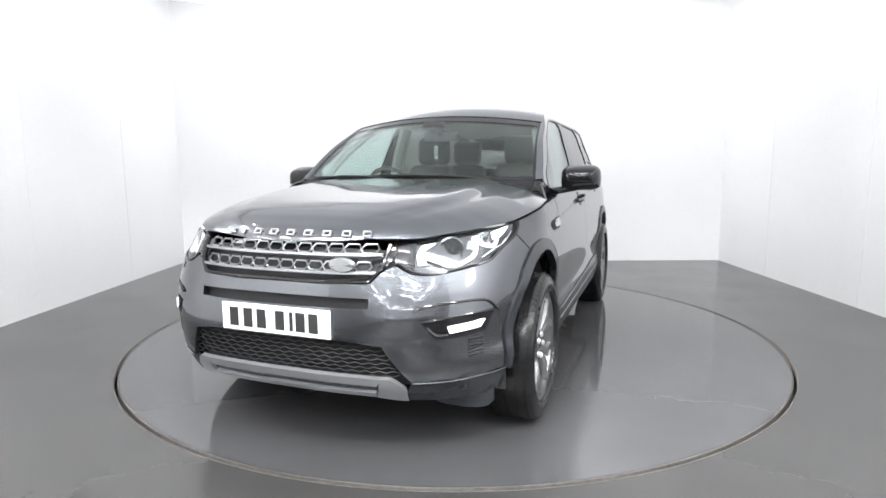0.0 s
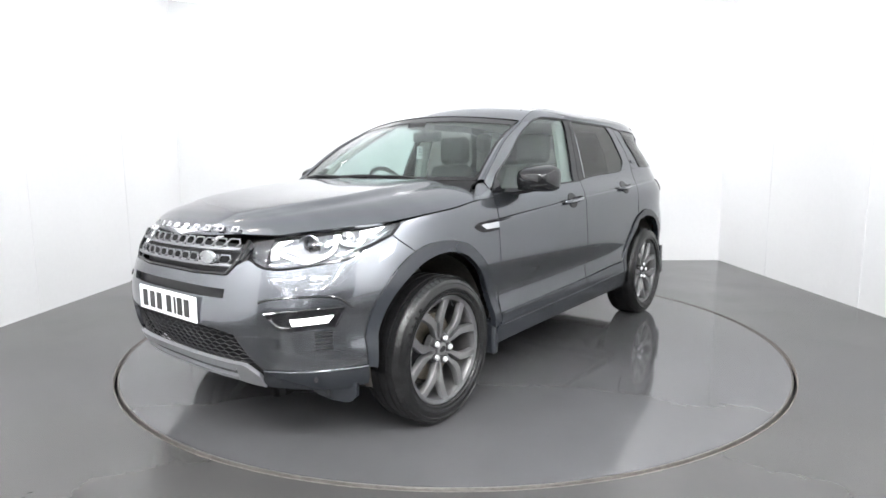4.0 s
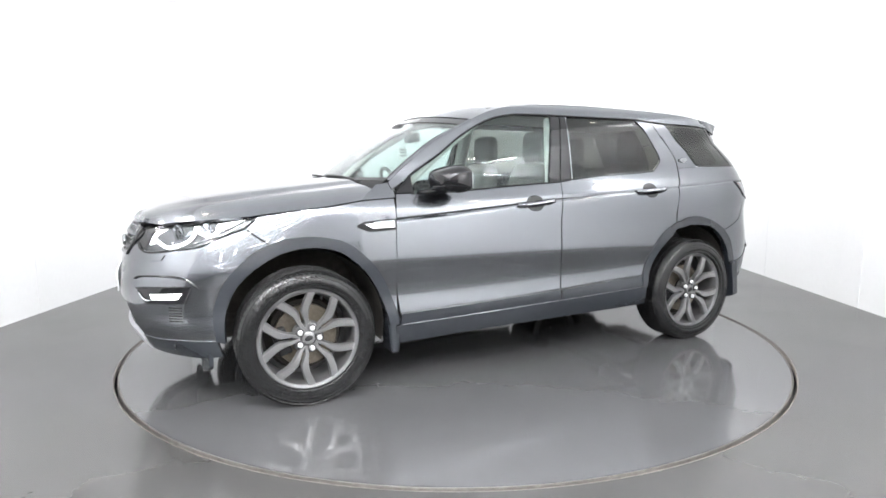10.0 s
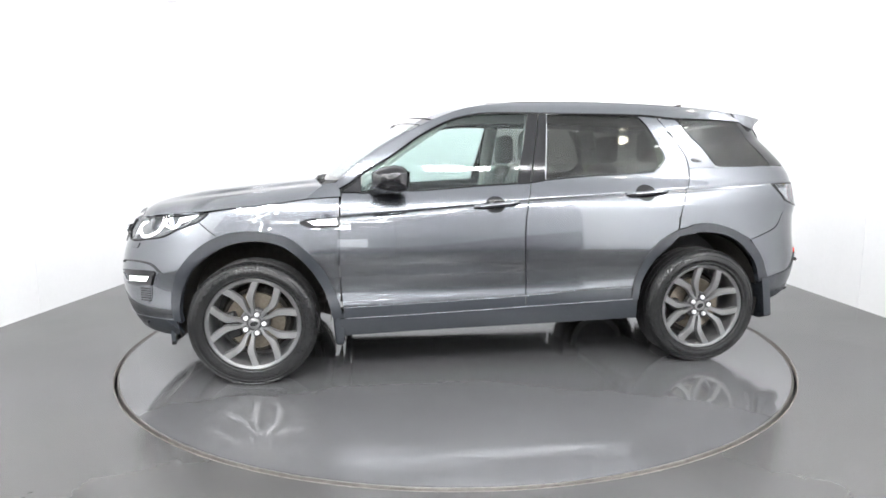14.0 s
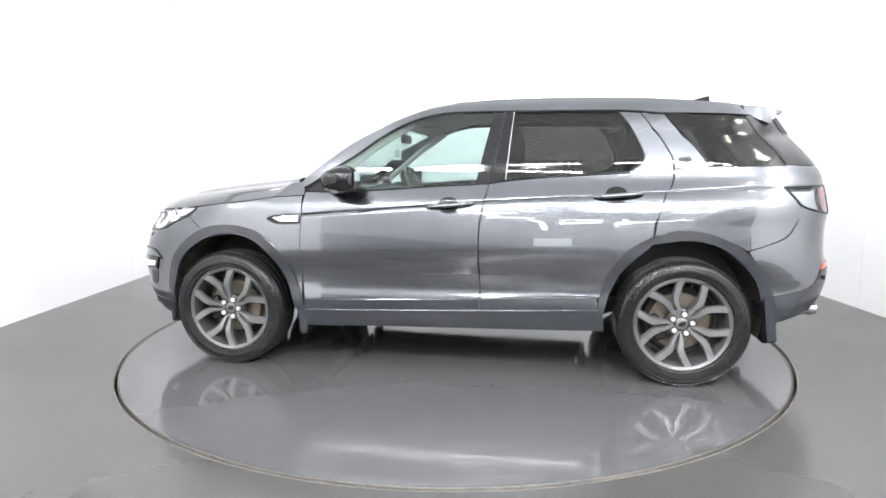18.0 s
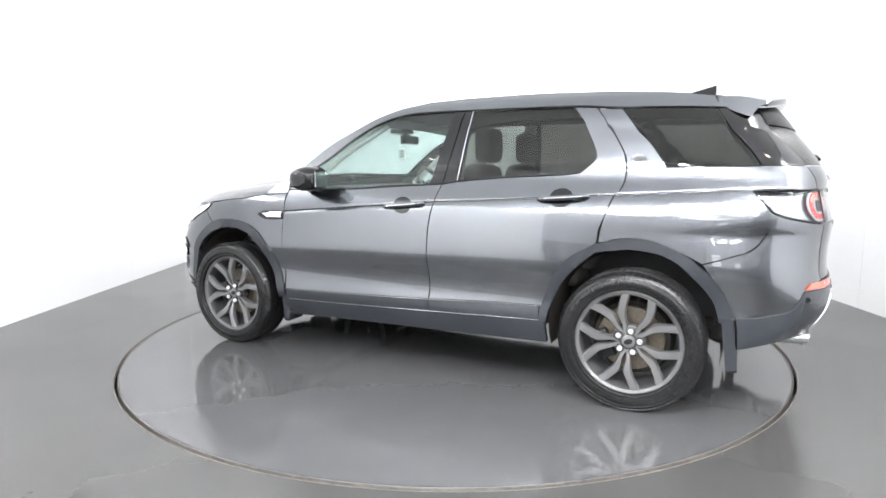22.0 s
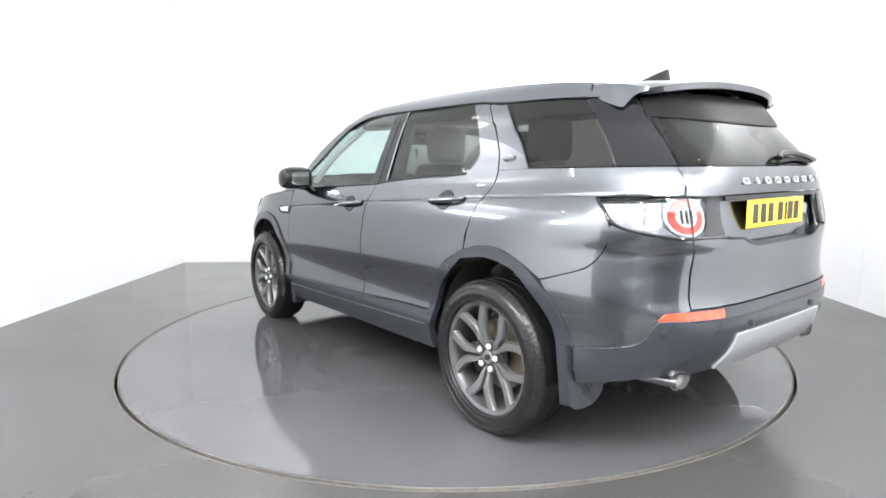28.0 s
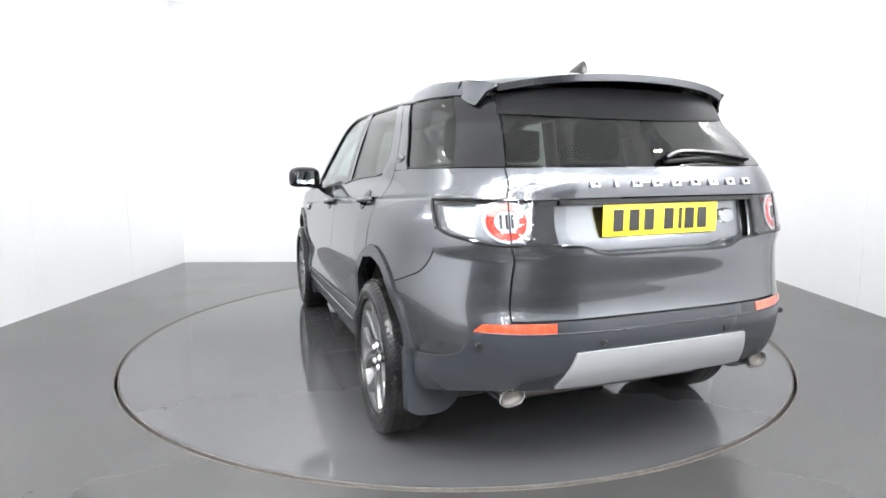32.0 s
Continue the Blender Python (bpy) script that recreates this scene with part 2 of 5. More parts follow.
def skin(w, z):
    w, z = np.asarray(w, float), np.asarray(z, float)
    sign = np.where((w < 0) | (w > 3), -1.0, 1.0)
    w = np.where(w > 3, 6 - w, np.abs(w))
    b, af, ar = ease(z, BZ, BY), ease(z, FZ, FX) - X0F, ease(z, RZ, RX) + X0R
    nf, nr = np.interp(z, *NF), np.interp(z, *NR)
    p, q = np.clip(w, 0, 1) * np.pi / 2, np.clip(3 - w, 0, 1) * np.pi / 2
    xf, yf = X0F + af * np.abs(np.cos(p)) ** (2 / nf), b * np.abs(np.sin(p)) ** (2 / nf)
    xr, yr = X0R - ar * np.abs(np.cos(q)) ** (2 / nr), b * np.abs(np.sin(q)) ** (2 / nr)
    xs = X0F + (X0R - X0F) * (w - 1)
    x = np.where(w < 1, xf, np.where(w < 2, xs, xr))
    crease = np.interp(-x, [-1.2, -.87, .18, 1.27, 1.86], [.925, .942, 1.021, 1.081, 1.113])
    y = np.where(w < 1, yf, np.where(w < 2, b, yr))
    y = (y - np.where((w > 1.08) & (w < 2.5), .007, 0) * np.exp(-((z - crease) / .006) ** 2)) * sign
    return np.stack([x, y, z], -1)


def fr(y, z):
    """A place on the front, by its y."""
    b, n = float(ease(z, BZ, BY)), float(np.interp(z, *NF))
    return (math.copysign(math.asin(min(1, abs(y) / b) ** (n / 2)) / (math.pi / 2), y), z)


def re(y, z):
    """A place on the rear, by its y."""
    b, n = float(ease(z, BZ, BY)), float(np.interp(z, *NR))
    w = 3 - math.asin(min(1, abs(y) / b) ** (n / 2)) / (math.pi / 2)
    return (w if y >= 0 else 6 - w, z)


def sd(x, z):
    """A place on the flank or a corner, by its x."""
    if x > X0F:
        c = min(1, (x - X0F) / (float(ease(z, FZ, FX)) - X0F))
        return (math.acos(c ** (float(np.interp(z, *NF)) / 2)) / (math.pi / 2), z)
    if x < X0R:
        c = min(1, (X0R - x) / (float(ease(z, RZ, RX)) + X0R))
        return (3 - math.acos(c ** (float(np.interp(z, *NR)) / 2)) / (math.pi / 2), z)
    return (1 + (x - X0F) / (X0R - X0F), z)


def curve(pts, n, straight=False):
    """n places along a smooth line through pts."""
    P = np.array(pts, float)
    if len(P) > 2 and not straight:
        ext = np.vstack([2 * P[0] - P[1], P, 2 * P[-1] - P[-2]])
        out = []
        for i in range(1, len(ext) - 2):
            for t in np.linspace(0, 1, 14, endpoint=False):
                a, b, c, d = ext[i - 1:i + 3]
                out.append(0.5 * ((2 * b) + (c - a) * t + (2 * a - 5 * b + 4 * c - d) * t * t + (3 * b - a - 3 * c + d) * t**3))
        P = np.vstack([out, P[-1]])
    s = np.r_[0, np.cumsum(np.linalg.norm(np.diff(P, axis=0), axis=1))]
    q = np.linspace(0, s[-1], n)
    return np.stack([np.interp(q, s, P[:, k]) for k in range(P.shape[1])], 1)


def coons(B, T, L=None, R=None, nu=24, nv=12, straight=False, packed=False):
    """A sheet between four lines; packed crowds its rows towards the lower and upper edge."""
    L, R = L or [B[0], T[0]], R or [B[-1], T[-1]]
    B, T, L, R = curve(B, nu, straight), curve(T, nu, straight), curve(L, nv, straight), curve(R, nv, straight)
    u, v = np.linspace(0, 1, nu)[None, :, None], np.linspace(0, 1, nv)[:, None, None]
    if packed:
        v = 0.5 - 0.5 * np.cos(np.pi * v)
        L, R = [np.stack([np.interp(v[:, 0, 0], np.linspace(0, 1, nv), Q[:, k]) for k in (0, 1)], 1) for Q in (L, R)]
    return ((1 - v) * B[None] + v * T[None] + (1 - u) * L[:, None] + u * R[:, None]
            - ((1 - u) * (1 - v) * B[0] + u * (1 - v) * B[-1] + (1 - u) * v * T[0] + u * v * T[-1]))


def normals(G):
    du, dv = np.gradient(G, axis=1), np.gradient(G, axis=0)
    n = np.cross(du, dv)
    n /= np.linalg.norm(n, axis=2, keepdims=True) + 1e-12
    mid = G.reshape(-1, 3).mean(0)
    ref = mid - np.array([np.clip(mid[0], -1.3, 1.3) * 0.85, 0, 0.75])
    if (n.reshape(-1, 3).mean(0) @ ref) < 0:
        n = -n
    return n


def slab(G, thick=0.012, off=0.0):
    """A sheet of points with thickness, as (verts, faces)."""
    n = normals(G)
    A, Bk = G + n * off, G + n * (off - thick)
    h, w = G.shape[:2]
    V = np.concatenate([A.reshape(-1, 3), Bk.reshape(-1, 3)])
    k, Fc = h * w, []
    flip = np.cross(G[0, 1] - G[0, 0], G[1, 0] - G[0, 0]) @ n[0, 0] < 0
    def quad(a, b, c, d):
        Fc.append([d, c, b, a] if flip else [a, b, c, d])
    for i in range(h - 1):
        for j in range(w - 1):
            a = i * w + j
            quad(a, a + 1, a + w + 1, a + w)
            quad(k + a, k + a + w, k + a + w + 1, k + a + 1)
    for j in range(w - 1):
        quad(j + 1, j, k + j, k + j + 1)
        a = (h - 1) * w + j
        quad(a, a + 1, k + a + 1, k + a)
    for i in range(h - 1):
        a = i * w
        quad(a, a + w, k + a + w, k + a)
        a = i * w + w - 1
        quad(a + w, a, k + a, k + a + w)
    return V.tolist(), Fc


def panel(name, patches, mat, parent, thick=0.012, off=0.0, side=1, label=""):
    """Patches in (w, z) laid on the skin and joined into one part; side -1 mirrors it."""
    out = []
    for C in patches:
        G = skin(C[..., 0], C[..., 1])
        v, f = slab(G, thick, off)
        if side < 0:
            v, f = [(p[0], -p[1], p[2]) for p in v], [q[::-1] for q in f]
        out.append((v, f))
    return part(name, joined(name, out, mat), mat, parent, label)


def both(piece, side):
    v, f = piece
    return piece if side > 0 else ([(p[0], -p[1], p[2]) for p in v], [q[::-1] for q in f])

# ---- the room ----
def rect_hit(a):
    c, s = math.cos(a), math.sin(a)
    k = min((EAST if c > 0 else WEST) / c if abs(c) > 1e-9 else 1e9, (NORTH if s > 0 else SOUTH) / s if abs(s) > 1e-9 else 1e9)
    return (c * k, s * k, 0.0)


def build_floor():
    angles = sorted([2 * math.pi * i / 256 for i in range(256)] + [math.atan2(y, x) % (2 * math.pi) for x in (WEST, EAST) for y in (NORTH, SOUTH)])
    n, V, Fc, r = len(angles), [], [], RING + 0.009
    for a in angles:
        V += [(r * math.cos(a), RING_Y + r * math.sin(a), -0.08), (r * math.cos(a), RING_Y + r * math.sin(a), 0.0), ((r + 0.05) * math.cos(a), RING_Y + (r + 0.05) * math.sin(a), 0.0), rect_hit(a)]
    for i in range(n):
        j = (i + 1) % n
        for k in range(3):
            Fc.append([i * 4 + k, i * 4 + k + 1, j * 4 + k + 1, j * 4 + k])
    me = mesh_of("floor", V, Fc, FLOOR)
    ob = new("floor", me)
    me.set_sharp_from_angle(angle=radians(30))
    tagged(ob, "glossy grey painted concrete floor with faint scuffs", "floor", kind="structure")
    v, f = turned([(r - 0.0005, -0.03), (r - 0.0005, 0.0006), (r + 0.002, 0.0010), (r + 0.006, 0.0003)], "z", 256, (0, RING_Y, 0))
    edge = new("floor_edge", mesh_of("floor_edge", v, f, CHIPPED))
    tagged(edge, "pale chipped concrete edge round the turning platform", "floor", kind="structure")
    v, f = turned([(0, 0), (RING + 0.06, 0)], "z", 128, (0, RING_Y, -0.075))
    pit = new("floor_pit", mesh_of("floor_pit", v, f, GAP))
    tagged(pit, "dark gap round the turning platform", "floor", kind="structure")


def build_walls():
    def wall(name, cx, cy, cz, sx, sy, sz, mat, label):
        v, f = box(cx, cy, cz, sx, sy, sz)
        tagged(new(name, mesh_of(name, v, f, mat, False)), label, "wall", kind="structure")
    span = 5.6
    wall("wall_north", (WEST + EAST) / 2, NORTH + 0.1, HIGH / 2, EAST - WEST + 0.4, 0.2, HIGH, WALL, "brightly lit plain white back wall")
    wall("wall_west", WEST - 0.1, (NORTH - span) / 2, HIGH / 2, 0.2, NORTH + span, HIGH, WALL, "plain white side wall of the photo bay")
    wall("wall_east", EAST + 0.1, (NORTH - span) / 2, HIGH / 2, 0.2, NORTH + span, HIGH, WALL, "plain white side wall of the photo bay")
    wall("wall_south", (WEST + EAST) / 2, SOUTH - 0.1, HIGH / 2, EAST - WEST + 0.4, 0.2, HIGH, WORKSHOP, "grey workshop wall behind the camera")
    wall("wall_west_workshop", WEST - 0.1, (-span + SOUTH) / 2, HIGH / 2, 0.2, -span - SOUTH, HIGH, WORKSHOP, "grey workshop side wall")
    wall("wall_east_workshop", EAST + 0.1, (-span + SOUTH) / 2, HIGH / 2, 0.2, -span - SOUTH, HIGH, WORKSHOP, "grey workshop side wall")
    # unseen dark bands, added so that the car's lower flanks reflect dark
    wall("wall_south_dark_band", (WEST + EAST) / 2, SOUTH + 0.02, 0.7, EAST - WEST - 0.1, 0.04, 1.4, WORKSHOP_DARK, "unseen dark band low on the workshop wall, added for dark reflections")
    for name, x in (("wall_west_dark_band", WEST + 0.02), ("wall_east_dark_band", EAST - 0.02)):
        wall(name, x, (-span + SOUTH) / 2, 0.7, 0.04, -span - SOUTH - 0.1, 1.4, WORKSHOP_DARK, "unseen dark band low on the workshop wall, added for dark reflections")
    for name, x, places in (("trim_west", WEST + 0.0015, (0.57, 2.06, -0.9)), ("trim_east", EAST - 0.0015, (0.67, 2.2, -0.8))):
        for y in places:
            wall(name, x, y, HIGH / 2, 0.003, 0.005, HIGH, JOINT, "thin filled joint between white wall boards")
    v, f = box((WEST + EAST) / 2, (NORTH + SOUTH) / 2, HIGH + 0.1, EAST - WEST + 0.4, NORTH - SOUTH + 0.4, 0.2)
    tagged(new("ceiling", mesh_of("ceiling", v, f, CEIL, False)), "plain pale ceiling", "ceiling", kind="structure")
    # a hung canopy whose far edge bows; a soft glow is added to it
    n, V = 40, []
    for z in (2.92, 2.97):
        for i in range(n + 1):
            x = -2.85 + 5.7 * i / n
            V.append((x, 2.4 - (6.1 - math.sqrt(6.1**2 - x * x)), z))
        V += [(2.85, -3.4, z), (-2.85, -3.4, z)]
    k = n + 3
    Fc = [list(range(k)), list(range(2 * k - 1, k - 1, -1))] + [[i, i + k, (i + 1) % k + k, (i + 1) % k] for i in range(k)]
    tagged(new("ceiling_canopy", mesh_of("ceiling_canopy", V, Fc, CANOPY, False)), "hung white canopy with a bowed edge and an added soft glow", "ceiling", kind="structure")


def ceiling_light(px, py, z, length, lit, wide):
    """A workshop batten with a bare tube."""
    e = new("ceiling_light")
    tagged(e, "white batten lamp with a lit diffuser hung under the ceiling", "ceiling light", "workshop battens")
    part("housing", rounded(0, 0, 0.03, length, wide + 0.04, 0.05, 0.012, 1), CEIL, e)
    for x in (-length / 3, length / 3):
        part("hanger", joined("hanger", [tube([(x, 0, 0.05), (x, 0, HIGH - z + 0.01)], 0.006, 6)], STEEL), STEEL, e)
    part("diffuser", joined("diffuser", [box(0, 0, -0.01, length - 0.06, wide, 0.03)], lit), lit, e, "lit white diffuser")
    e.matrix_world = pose(px, py, z)
    return e


def glow_pane(name, m, wide, high, bars):
    """An unseen glowing pane added to a workshop wall for bright reflections; its face looks along -y."""
    e = new(name)
    tagged(e, "unseen glowing pane with thin grey bars, added for bright reflections", "window", kind="structure")
    part("pane", rounded(0, 0, 0, wide, 0.02, high, 0.002, 1), PANEL, e)
    for k in range(bars + 1):
        part("pane_bar", rounded(-wide / 2 + wide * k / bars, -0.01, 0, 0.04, 0.05, high + 0.04, 0.004, 1), WORKSHOP_DARK, e)
    for z in (-high / 2, high / 2):
        part("pane_bar", rounded(0, -0.008, z, wide + 0.04, 0.045, 0.04, 0.004, 1), WORKSHOP_DARK, e)
    e.matrix_world = m


def build_glow_panes():
    # two unseen panes, added to brighten the paint's reflections
    glow_pane("glow_pane_1", pose(-2.0, SOUTH + 0.02, 2.05, 0, 0, 180), 1.5, 0.8, 1)
    glow_pane("glow_pane_2", pose(1.9, SOUTH + 0.02, 2.05, 0, 0, 180), 1.2, 0.8, 1)


def build_lights():
    first = ceiling_light(-2.3, -5.3, 3.4, 1.5, WORKTUBE, 0.16)
    rnd = random.Random(5)
    for y in (-5.3, -6.6, -7.9, -9.4, -11.0, -12.8, -14.8, -17.0, -19.0):
        for x in (-2.5, -0.9, 0.8, 2.4):
            if (x, y) != (-2.5, -5.3) and rnd.random() < 0.72:
                copy_thing(first, pose(x + rnd.uniform(-.25, .25), y + rnd.uniform(-.3, .3), 3.4, 0, 0, 90 if rnd.random() < .45 else rnd.uniform(-6, 6)))
    # short battens across the bay's open side
    short = ceiling_light(-2.6, -3.75, 3.3, 1.0, TUBE, 0.063)
    short.matrix_world = pose(-2.6, -3.75, 3.3)
    for k in range(1, 10):
        copy_thing(short, pose(-2.6 + 1.3 * (k % 5), -3.75 - 0.75 * (k // 5), 3.3))


def wall_light(m):
    """A flat lit panel on a side wall, its face along -y."""
    e = new("wall_light")
    tagged(e, "flat white wall lamp with a lit diffuser", "wall light", "wall lamps of the bay")
    part("housing", rounded(0, -0.02, 0, 0.80, 0.04, 0.40, 0.008, 1), CEIL, e)
    part("diffuser", rounded(0, -0.046, 0, 0.76, 0.012, 0.36, 0.003, 1), WALLLAMP, e, "lit white diffuser")
    e.matrix_world = m
    return e


def canopy_spot(px, py):
    e = new("downlight")
    tagged(e, "small warm downlight under the hung canopy", "downlight", "downlights of the canopy")
    v, f = turned([(.058, -.002), (.062, -.030), (.090, -.030), (.094, -.022), (.094, 0)], "z", 32)
    part("bezel", joined("bezel", [(v, f)], CEIL), CEIL, e)
    v, f = turned([(0, -.018), (.04, -.016), (.060, -.010)], "z", 28)
    part("lamp_glass", joined("lamp_glass", [(v, f)], WARMLAMP), WARMLAMP, e, "lit warm white lamp glass")
    e.matrix_world = pose(px, py, 2.92)
    return e


def build_bay_lamps():
    first = wall_light(pose(EAST, -3.4, 2.2, 0, 0, -90))
    for y in (-2.8, -0.75):
        copy_thing(first, pose(WEST, y, 2.2, 0, 0, 90))
    first = canopy_spot(2.4, -2.2)
    for x, y in ((-2.4, -2.2), (2.4, -0.4), (-2.4, -0.4)):
        copy_thing(first, pose(x, y, 2.92))


def build_platform():
    r = RING - 0.009
    e = new("turntable")
    tagged(e, "round grey painted turning platform set flush in the floor", "turntable")
    v, f = turned([(0, 0.0), (r - 0.012, 0.0), (r - 0.0115, 0.0005)], "z", 256)
    part("deck", mesh_of("deck", v, f, DECK), DECK, e)
    v, f = turned([(r - 0.0113, 0.0), (r - 0.002, 0.0015), (r, -0.002), (r, -0.06)], "z", 256)
    part("rim_edge", mesh_of("rim_edge", v, f, STEEL), STEEL, e, "worn steel edge of the platform")
    return e


build_floor()
build_walls()
build_glow_panes()
build_lights()
build_bay_lamps()
turntable = build_platform()

# ---- the car ----
car = new("car")
tagged(car, "dark grey metallic five-door SUV with privacy glass on a turntable", "car")

ARCH_F = [(1.815, .375), (1.825, .50), (1.80, .60), (1.752, .69), (1.65, .79), (1.51, .862), (1.37, .880), (1.25, .867), (1.12, .815), (1.03, .732), (.955, .63), (.905, .51), (.868, .385)]
ARCH_F_IN = [(1.772, .36), (1.775, .45), (1.755, .55), (1.67, .69), (1.53, .785), (1.40, .82), (1.28, .817), (1.16, .77), (1.06, .68), (.985, .56), (.945, .45), (.922, .36)]
ARCH_R = [(-.899, .414), (-.923, .518), (-.977, .656), (-1.068, .766), (-1.194, .838), (-1.313, .870), (-1.443, .867), (-1.610, .806), (-1.735, .705), (-1.812, .587), (-1.846, .505)]
ARCH_R_IN = [(-.941, .405), (-.971, .518), (-1.044, .656), (-1.152, .757), (-1.265, .806), (-1.384, .818), (-1.549, .783), (-1.669, .688), (-1.747, .587), (-1.775, .486)]
ROOF_EDGE = [(.886, 1.146), (.732, 1.268), (.564, 1.383), (.393, 1.468), (.222, 1.547), (.05, 1.598), (-.125, 1.619), (-.30, 1.627), (-.647, 1.633), (-.991, 1.625), (-1.327, 1.606), (-1.65, 1.575), (-1.76, 1.560)]
SILL = [(.84, .255), (.386, .265), (-.228, .275), (-.633, .282), (-.949, .289)]
SILL_TOP = [(.846, .362), (.386, .373), (-.226, .392), (-.626, .406), (-.905, .415)]
CLAD_TOP = [(.862, .428), (.383, .441), (-.225, .462), (-.624, .482), (-.905, .489)]
EDGE_DOOR = [(.862, .428), (.874, .60), (.876, .75), (.873, .86), (.867, .942)]
EDGE_B = [(-.228, .462), (-.228, .55), (-.218, .72), (-.222, .888), (-.246, 1.017)]
GAPX = 0.0035


def S(pts, dx=0.0):
    return [sd(x + dx, z) for x, z in pts]


def cut(line, x0, x1):
    """The stretch of a line of (x, z) between two x, ends included; x falls."""
    P = curve(line, 200)
    P = P[(P[:, 0] < x0) & (P[:, 0] > x1)]
    return [tuple(p) for p in P[:: max(1, len(P) // 12)]]


def build_flank(s):
    g = GAPX
    # front wing
    arch = [(1.545, .851)] + cut(ARCH_F, 1.53, .90) + [(.880, .41)]
    panel("front_wing", [coons(S(arch), S([(1.592, .985), (1.40, 1.010), (1.233, 1.025), (1.063, 1.049), (.872, 1.060)]),
          S([(1.545, .851), (1.592, .985)]), S([(.880, .41), (.8775, .60), (.8795, .75), (.8765, .86), (.872, .95), (.872, 1.060)]), 60, 26),
          coons(S([(1.545, .851), (1.645, .929)]), S([(1.592, .985), (1.645, .9305)]), nu=10, nv=12)], PAINT, car, side=s)
    panel("wing_top", [coons(S([(1.058, 1.056), (.861, 1.066)]), S([(.955, 1.138), (.884, 1.145)]), [sd(1.058, 1.056), sd(.955, 1.138)], [sd(.861, 1.066), sd(.866, 1.104), sd(.884, 1.145)], nu=14, nv=10)], PAINT, car, 0.01, side=s)
    # side vent
    vent = panel("wing_vent", [coons(S([(1.035, .889), (.96, .888), (.878, .893)]), S([(1.053, .942), (.96, .948), (.876, .952)]), S([(1.035, .889), (1.096, .920), (1.053, .942)]), nu=18, nv=10)], BLACK, car, 0.01, 0.004, s, "black side vent with a bright blade")
    panel("blade", [coons(S([(1.01, .904), (.885, .905)]), S([(1.055, .930), (.885, .938)]), nu=12, nv=6)], CHROME, vent, 0.008, 0.011, s)
    # doors, each in a lower and an upper sheet with the crease between
    cr_f = [(.867, .942), (.713, .955), (.376, .983), (.092, 1.005), (-.184, 1.021), (-.246, 1.026)]
    cr_r = [(-.252, 1.026), (-.454, 1.033), (-.865, 1.057), (-1.262, 1.080)]
    fd = panel("front_door", [
        coons(S([(.862, .430), (.383, .443), (-.224, .464)]), S(cr_f), S(EDGE_DOOR), S([(-.224, .464)] + EDGE_B[1:-1] + [(-.246, 1.026)]), 40, 36, packed=True),
        coons(S(cr_f), S([(.852, 1.083), (.757, 1.083), (.382, 1.096), (.044, 1.117), (-.185, 1.128), (-.274, 1.133)]), S([(.867, .942), (.862, 1.02), (.852, 1.083)]), S([(-.246, 1.026), (-.274, 1.133)]), 40, 18, packed=True)], PAINT, car, side=s)
    rd = panel("rear_door", [
        coons(S([(-.232, .464), (-.624, .484), (-.90, .492)]), S([(-.252, 1.026), (-.454, 1.033), (-.865, 1.057), (-.90, 1.059)]), S([(-.232, .464), (-.235, .55), (-.225, .72), (-.229, .888), (-.252, 1.026)]), S([(-.90, .492), (-.90, .8), (-.90, 1.059)]), 30, 36, packed=True),
        coons(S([(-.90, .492)] + cut(ARCH_R, -.912, -1.17) + [(-1.188, .836)]), S([(-.90, 1.059), (-1.05, 1.068), (-1.262, 1.080)]), S([(-.90, .492), (-.90, .8), (-.90, 1.059)]), S([(-1.188, .836), (-1.198, .862), (-1.223, .967), (-1.262, 1.080)]), 24, 36, packed=True),
        coons(S([(-.252, 1.026), (-.454, 1.033), (-.865, 1.057), (-1.262, 1.080)]), S([(-.280, 1.134), (-.369, 1.147), (-.626, 1.169), (-.923, 1.183), (-1.081, 1.194), (-1.309, 1.207)]), S([(-.252, 1.026), (-.280, 1.134)]), S([(-1.262, 1.080), (-1.302, 1.142), (-1.309, 1.207)]), 40, 18, packed=True),
        coons(S([(-1.085, 1.195), (-1.309, 1.207)]), S([(-1.01, 1.545), (-1.135, 1.529)]), S([(-1.085, 1.195), (-1.148, 1.250), (-1.158, 1.291), (-1.130, 1.358), (-1.071, 1.470), (-1.01, 1.545)]), S([(-1.309, 1.207), (-1.285, 1.307), (-1.195, 1.441), (-1.135, 1.529)]), 10, 24)], PAINT, car, side=s)
    for door, z0, z1, L in ((fd, CLAD_TOP, SILL_TOP, (.857, -.224)), (rd, CLAD_TOP, SILL_TOP, (-.232, -.90))):
        a = [(L[0], np.interp(-L[0], [-p[0] for p in z1], [p[1] for p in z1])), (L[1], np.interp(-L[1], [-p[0] for p in z1], [p[1] for p in z1]))]
        b = [(L[0], np.interp(-L[0], [-p[0] for p in z0], [p[1] for p in z0]) - .002), (L[1], np.interp(-L[1], [-p[0] for p in z0], [p[1] for p in z0]) - .002)]
        panel("door_cladding", [coons(S(a), S(b), nu=24, nv=6)], CLAD, door, 0.016, 0.006, s)
    # handles with their cups
    for door, x0, z0, x1, z1 in ((fd, .082, .997, -.186, 1.019), (rd, -.876, 1.057, -1.138, 1.075)):
        xm, zm = (x0 + x1) / 2 + .01, (z0 + z1) / 2
        cup = [(xm + .062 * math.cos(t), zm + .047 * math.sin(t)) for t in np.linspace(math.pi, 0, 9)]
        cdn = [(xm + .062 * math.cos(t), zm - .050 * math.sin(t)) for t in np.linspace(math.pi, 0, 9)]
